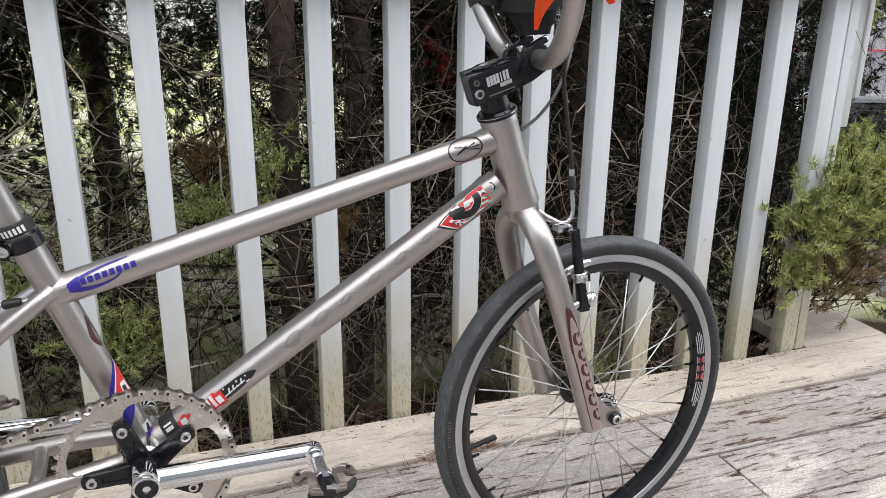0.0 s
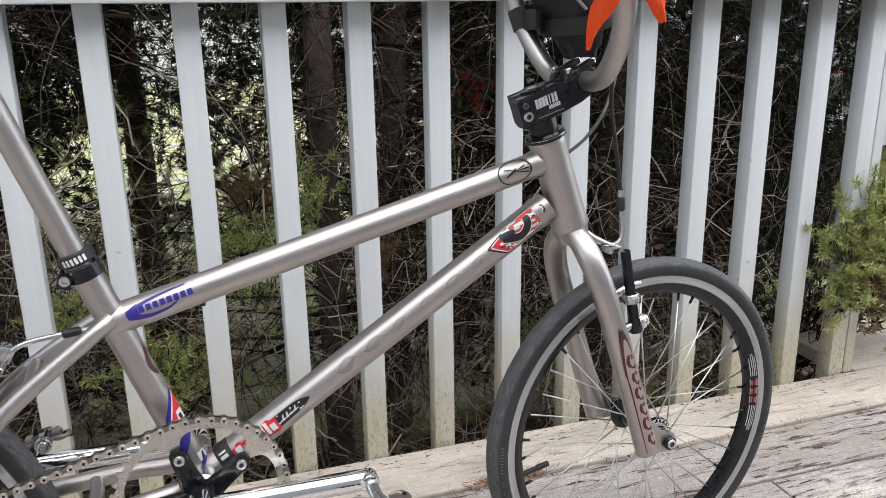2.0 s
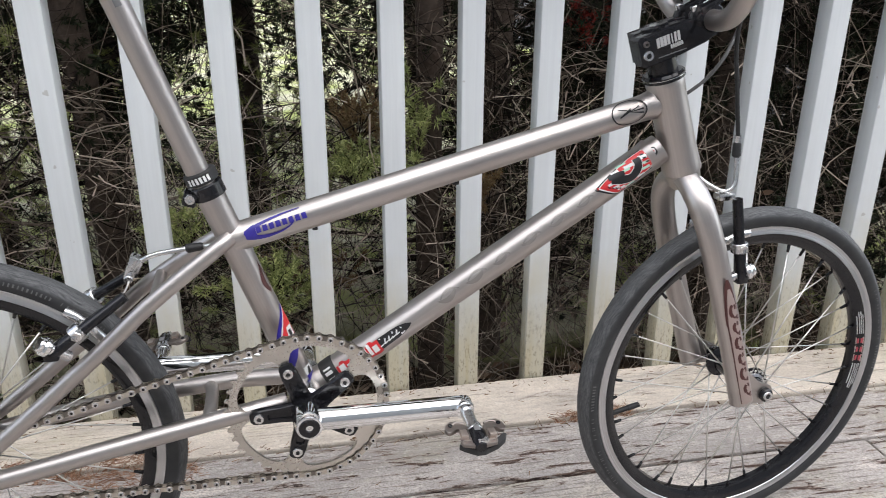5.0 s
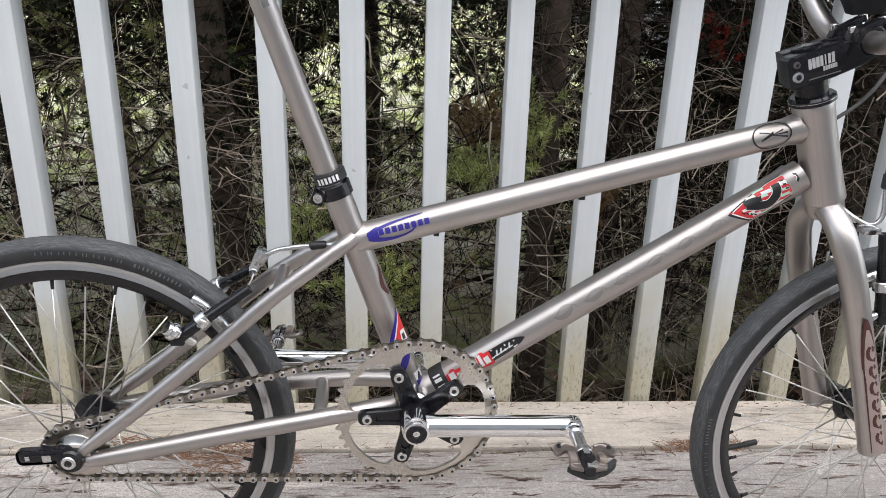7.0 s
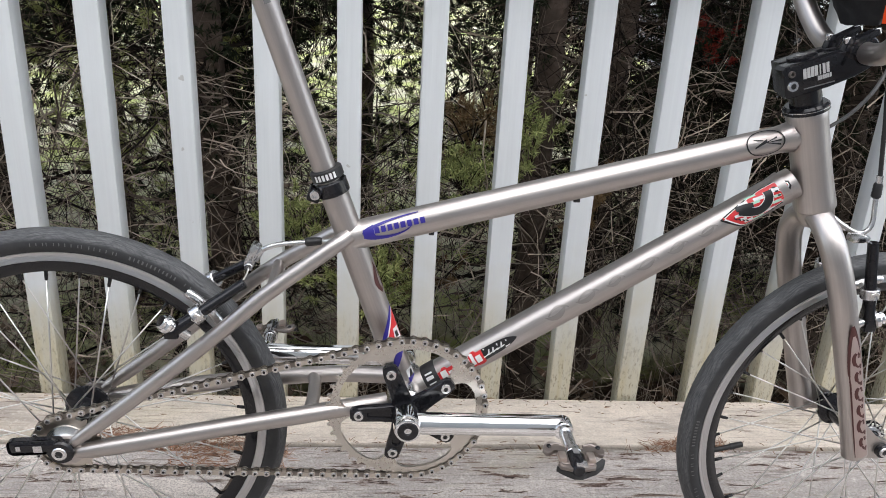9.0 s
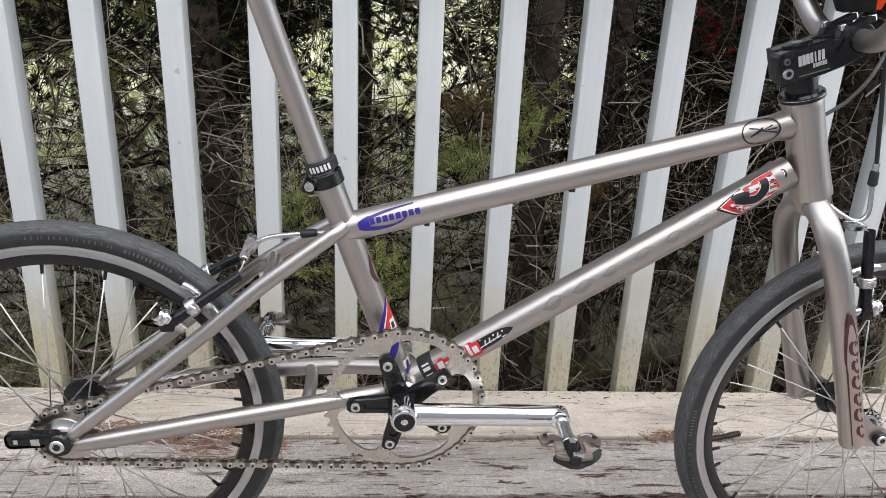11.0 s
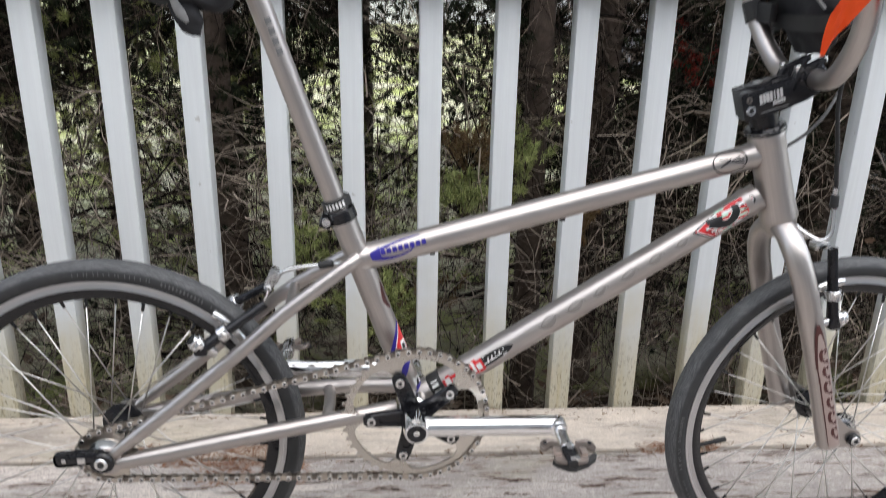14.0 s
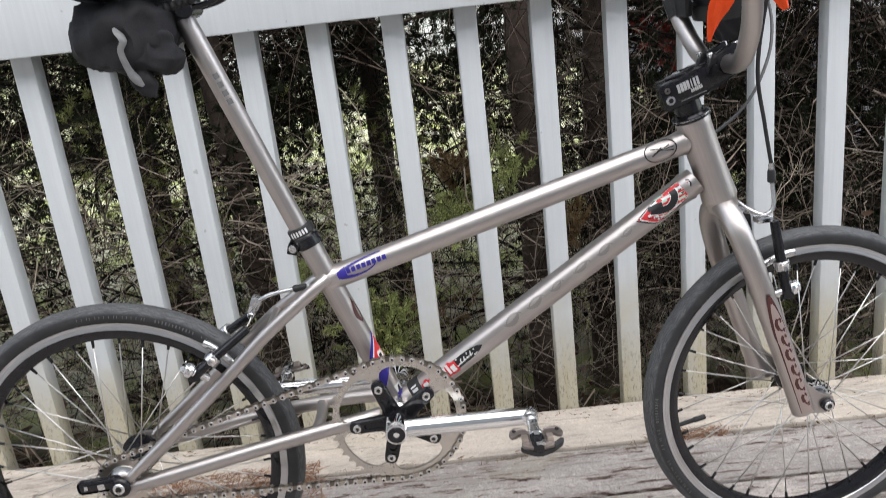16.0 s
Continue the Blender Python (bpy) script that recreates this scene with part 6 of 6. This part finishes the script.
# brakes
def cantilever(pivot, top, tip, collar_f, pad_way, m, front):
    """One brake arm with its boss, pad and nut."""
    pivot, top = Vector(pivot), Vector(top)
    bm = B()
    d = (top - pivot).normalized()
    tube(bm, [pivot - d * 0.006, pivot, pivot + d * 0.02, top], [0.0080, 0.0088, 0.0078, 0.0068], 14, True, 0.8)
    box(bm, pivot - d * 0.004, (0.015, 0.014, 0.014), 0.003)
    arm = part("brake_arm", bm, BLACK_ALLOY, bicycle, "black brake arm with polished fittings", at=m)
    bm = B()
    c = pivot + (top - pivot) * collar_f
    tube(bm, [c - d * 0.006, c - d * 0.005, c + d * 0.005, c + d * 0.006], [0.009, 0.0102, 0.0102, 0.009], 18)
    part("collar", bm, ALLOY, arm)
    bm = B()
    tip = Vector(tip)
    out = (tip - pivot).normalized()
    knob(bm, pivot + out * 0.004, tip - out * 0.006, 0.0068, 14)
    knob(bm, tip - out * 0.006, tip + out * 0.001, 0.0098, 18)
    knob(bm, tip + out * 0.001, tip + out * 0.006, 0.0075, 18)
    part("tension_nut", bm, CHROME, arm)
    bm = B()
    knob(bm, pivot, pivot - out * 0.018, 0.0055, 14)
    part("boss", bm, ALLOY, arm)
    bm = B()
    w = Vector(pad_way)
    s = 1 if pivot.y < 0 else -1
    centre = Vector((c.x, -0.0185 * s, c.z)) + w * 0.004
    line = curve_points([centre - w * 0.028 + Vector((0, 0, -0.004)), centre - w * 0.01, centre + w * 0.012, centre + w * 0.030 + Vector((0, 0, -0.003))], 4)
    tube(bm, line, [0.0045] + [0.0055] * (len(line) - 2) + [0.0045], 10)
    part("brake_pad", bm, ALLOY, arm, "silver brake pad holder")
    bm = B()
    knob(bm, centre, c + Vector((0, -0.004 * s, 0)), 0.004, 12)
    knob(bm, c + Vector((0, -0.004 * s, 0)), c + Vector((0, -0.010 * s, 0)), 0.0058, 6)
    part("pad_bolt", bm, STEEL, arm)


for side in (1, -1):
    cantilever(P(0.127, 0.147, 0.050 * side), P(0.197, 0.192, 0.030 * side), P(0.1185, 0.1568, 0.056 * side), 0.32, (0.66, 0, -0.75), None, False)
    cantilever(P(0.8875, 0.162, 0.046 * side), P(0.8755, 0.2545, 0.038 * side), P(0.898, 0.166, 0.048 * side), 0.36, (0.9, 0, 0.3), STEER, True)
# rear noodle, link and boot
bm = B()
tube(bm, curve_points([P(0.2045, 0.204, -0.018), P(0.2075, 0.2115, -0.008), P(0.2145, 0.2190, 0.0), P(0.230, 0.2243, 0.0), P(0.262, 0.2280, 0.0)], 5), 0.0028, 12)
part("brake_noodle", bm, ALLOY, bicycle, "polished bent brake noodle")
bm = B()
box(bm, P(0.2005, 0.2075, -0.010), (0.011, 0.018, 0.028), 0.004, Matrix.Rotation(radians(24), 3, "Y"))
box(bm, P(0.2085, 0.2115, -0.002), (0.006, 0.006, 0.018), 0.002, Matrix.Rotation(radians(30), 3, "Y"))
knob(bm, P(0.197, 0.198, -0.002), P(0.197, 0.198, 0.004), 0.0045, 14)
part("noodle_link", bm, ALLOY, bicycle)
bm = B()
tube(bm, [P(0.258, 0.2275), P(0.260, 0.2278), P(0.274, 0.2292), P(0.276, 0.2294)], [0.0035, 0.0050, 0.0044, 0.0032], 14)
part("cable_boot", bm, BLACK_PLASTIC, bicycle)
bm = B()
tube(bm, curve_points([P(0.1975, 0.198, 0.000), P(0.196, 0.193, 0.012), P(0.192, 0.190, 0.030)], 4), 0.0009, 6)
part("brake_cable", bm, STEEL, bicycle)
bm = B()
tube(bm, curve_points([P(0.276, 0.2294), P(0.288, 0.2335, 0.008), P(0.300, 0.2385, 0.014)], 4), 0.0024, 8)
part("brake_cable", bm, STEEL, bicycle)
# front noodle, link, cable
bm = B()
tube(bm, curve_points([P(0.852, 0.272, -0.018), P(0.862, 0.262, 0.000), P(0.876, 0.2560, 0.012), P(0.8875, 0.266, 0.014), P(0.888, 0.294, 0.010), P(0.887, 0.306, 0.010)], 6), 0.0028, 12)
part("brake_noodle", bm, ALLOY, bicycle, "polished bent brake noodle", at=STEER)
bm = B()
box(bm, P(0.860, 0.260, -0.008), (0.026, 0.010, 0.008), 0.002, Matrix.Rotation(radians(18), 3, "Y"))
box(bm, P(0.870, 0.2530, 0.020), (0.020, 0.016, 0.008), 0.002)
part("noodle_link", bm, ALLOY, bicycle, at=STEER)
bm = B()
tube(bm, [P(0.887, 0.2965, 0.010), P(0.887, 0.2985, 0.010), P(0.8865, 0.312, 0.010), P(0.8865, 0.314, 0.010)], [0.0036, 0.0054, 0.0050, 0.0040], 16)
part("cable_boot", bm, BLACK_PLASTIC, bicycle, at=STEER)
bm = B()
tube(bm, [P(0.8865, 0.314, 0.010), P(0.8860, 0.3225, 0.010)], 0.0036, 12)
part("ferrule", bm, ALLOY, bicycle, at=STEER)
bm = B()
tube(bm, curve_points([P(0.886, 0.3225, 0.010), P(0.877, 0.375, 0.010), P(0.868, 0.44, 0.01), P(0.868, 0.52, 0.03), P(0.864, 0.60, 0.08), P(0.845, 0.655, 0.15), P(0.815, 0.668, 0.205)], 6), 0.0025, 10)
part("brake_cable", bm, BLACK_PLASTIC, bicycle, "black front brake cable", at=STEER)
bm = B()
tube(bm, curve_points([P(0.806, 0.352, -0.020), P(0.829, 0.366, -0.022), P(0.860, 0.386, -0.024), P(0.889, 0.418, -0.03), P(0.918, 0.470, -0.05), P(0.925, 0.53, -0.08), P(0.905, 0.62, -0.14), P(0.855, 0.668, -0.205)], 6), 0.0021, 10)
part("brake_cable", bm, mottled("grey_cable_housing", (0.06, 0.06, 0.06), (0.10, 0.10, 0.10), 0.4, 200, 0.05), bicycle, "dark grey rear brake cable", at=STEER)

# ---- things carried on the bicycle ----
BIKE_M = pose(-0.6851, -0.4179, 0.2284, 0.41, 0, 1.086)


def soft_roll(bm, base, axis, side, depth, length, half_w, half_d, seed, fold=0.0):
    """A stuffed bag: a rounded, slightly creased roll along an axis."""
    rings = []
    n, m = 28, 44
    for i in range(n + 1):
        t = i / n
        e = min(1.0, math.sin(math.pi * min(max(t, 0.02), 0.98)) ** 0.32)
        ring = []
        for k in range(m):
            a = 2 * math.pi * k / m
            c, s = math.cos(a), math.sin(a)
            r = 1 / (abs(c) ** 3.2 + abs(s) ** 3.2) ** (1 / 3.2)
            p = base + axis * (length * t) + side * (half_w * e * r * c) + depth * (half_d * e * r * s)
            p += 0.006 * noise.noise_vector(p * 28 + Vector((seed, 0, 0))) + 0.004 * noise.noise_vector(p * 70 + Vector((0, seed, 0)))
            crease = abs(noise.noise(p * 17 + Vector((seed, seed, 0)))) + 0.5 * abs(noise.noise(p * 37))
            p += (side * c + depth * s) * (fold * (0.45 - crease))
            ring.append(bm.verts.new(p))
        rings.append(ring)
    for r0, r1 in zip(rings, rings[1:]):
        for k in range(m):
            bm.faces.new((r0[k], r0[(k + 1) % m], r1[(k + 1) % m], r1[k]))
    bm.faces.new(rings[0][::-1])
    bm.faces.new(rings[-1])
    return bm


side_v, fwd_v = Vector((0, -1, 0)), fwd
bag = thing("handlebar_bag", "black cloth bag strapped between the handlebar arms", "bag", BIKE_M @ STEER)
base = BAR_C + AXIS * 0.009 + fwd * 0.044 - side_v * 0.048
part("body", soft_roll(B(), base, AXIS, side_v, fwd_v, 0.205, 0.063, 0.022, 3), FABRIC, bag)
for a in (0.045, 0.105):
    bm = B()
    loop = []
    for k in range(33):
        an = 2 * math.pi * k / 32
        c, s = math.cos(an), math.sin(an)
        r = 1 / (abs(c) ** 3.2 + abs(s) ** 3.2) ** (1 / 3.2)
        loop.append(base + AXIS * a + side_v * (0.0662 * r * c) + fwd_v * (0.0252 * r * s))
    for i in range(32):
        p, q = loop[i], loop[i + 1]
        vs = [bm.verts.new(x) for x in (p - AXIS * 0.010, q - AXIS * 0.010, q + AXIS * 0.010, p + AXIS * 0.010)]
        bm.faces.new(vs)
    bmesh.ops.remove_doubles(bm, verts=bm.verts, dist=0.0001)
    part("strap", bm, FABRIC if a > 0.1 else BLACK_PLASTIC, bag)
for side in (-1,):
    bm = B()
    tube(bm, [bar_at(side * 0.100, 0.058), bar_at(side * 0.108, 0.081)], 0.0145, 8)
    box(bm, bar_at(side * 0.082, 0.068), (0.010, 0.040, 0.024), 0.003)
    part("strap", bm, BLACK_PLASTIC, bag)
bm = B()
tube(bm, curve_points([base + AXIS * a + side_v * w - fwd_v * f for a, w, f in ((0.108, 0.026, 0.022), (0.104, 0.032, 0.0245), (0.085, 0.050, 0.0245), (0.062, 0.061, 0.018))], 6), 0.0018, 8)
part("cord", bm, FABRIC_GREY, bag, "grey cord")

ribbon = thing("ribbon", "bright orange cloth ribbon tied round the handlebar", "ribbon", BIKE_M @ STEER)
def tail(points, widths, facing):
    bm = B()
    pts = curve_points(points, 6)
    n = len(pts)
    rows = []
    for i, p in enumerate(pts):
        t = i / (n - 1) * (len(widths) - 1)
        k = min(int(t), len(widths) - 2)
        w = widths[k] + (widths[k + 1] - widths[k]) * (t - k)
        d = (pts[min(i + 1, n - 1)] - pts[max(i - 1, 0)]).normalized()
        s = d.cross(facing).normalized()
        rows.append([bm.verts.new(p + s * w * f + facing * 0.003 * math.cos(3 * f + i * 0.4)) for f in (-1, -0.5, 0, 0.5, 1)])
    for a, b in zip(rows, rows[1:]):
        for k in range(4):
            bm.faces.new((a[k], a[k + 1], b[k + 1], b[k]))
    bmesh.ops.solidify(bm, geom=bm.faces[:], thickness=0.0012)
    return bm
face_cam = Vector((0.1, -1, 0.15)).normalized()
K = bar_at(0.126, 0.112, -0.010) + Vector((0, -0.010, 0))
part("tail", tail([K, K + Vector((-0.020, -0.008, -0.010)), K + Vector((-0.037, -0.006, -0.038)), K + Vector((-0.046, -0.002, -0.072))], [0.008, 0.013, 0.012, 0.001], face_cam), ORANGE, ribbon)
part("tail", tail([K, K + Vector((0.013, -0.008, -0.002)), K + Vector((0.024, -0.010, -0.020)), K + Vector((0.034, -0.010, -0.048))], [0.012, 0.016, 0.017, 0.003], face_cam), ORANGE, ribbon)
bm = B()
tube(bm, [bar_at(0.1165, 0.098), bar_at(0.1175, 0.102), bar_at(0.1225, 0.118), bar_at(0.1235, 0.122)], [0.0118, 0.0145, 0.0145, 0.0118], 18)
box(bm, K, (0.022, 0.012, 0.018), 0.005)
part("knot", bm, ORANGE, ribbon)

seat_bag = thing("saddle_bag", "black cloth saddle bag with a grey loop hanging under the saddle", "bag", BIKE_M)
bm = B()
soft_roll(bm, P(0.060, 0.564), Vector((1, 0, 0.06)).normalized(), Vector((0, 1, 0)), Vector((0.05, 0, -1)).normalized(), 0.122, 0.050, 0.041, 9, 0.020)
part("body", bm, FABRIC, seat_bag)
bm = B()
soft_roll(bm, P(0.150, 0.572, 0.018), Vector((0.02, -0.05, -1)).normalized(), Vector((1, 0, 0)), Vector((0, 1, 0)), 0.052, 0.030, 0.030, 12, 0.022)
part("pouch", bm, FABRIC, seat_bag)
bm = B()
tube(bm, curve_points([P(0.124, 0.576, 0.053), P(0.132, 0.562, 0.057), P(0.127, 0.550, 0.058), P(0.131, 0.526, 0.052), P(0.140, 0.510, 0.046)], 5), [0.0030, 0.0058, 0.0070, 0.0066, 0.0060, 0.0060, 0.0050, 0.0046, 0.0044, 0.0042, 0.0040, 0.0040, 0.0040, 0.0042, 0.0044, 0.0048, 0.0054, 0.0056, 0.0050, 0.0040, 0.0026], 8, True, 0.4)
part("loop", bm, FABRIC_GREY, seat_bag, "grey reflective loop")
bm = B()
soft_roll(bm, P(0.134, 0.538, 0.036), Vector((0.22, 0, -1)).normalized(), Vector((1, 0, 0)), Vector((0, 1, 0)), 0.042, 0.014, 0.008, 15)
part("flap", bm, FABRIC, seat_bag)
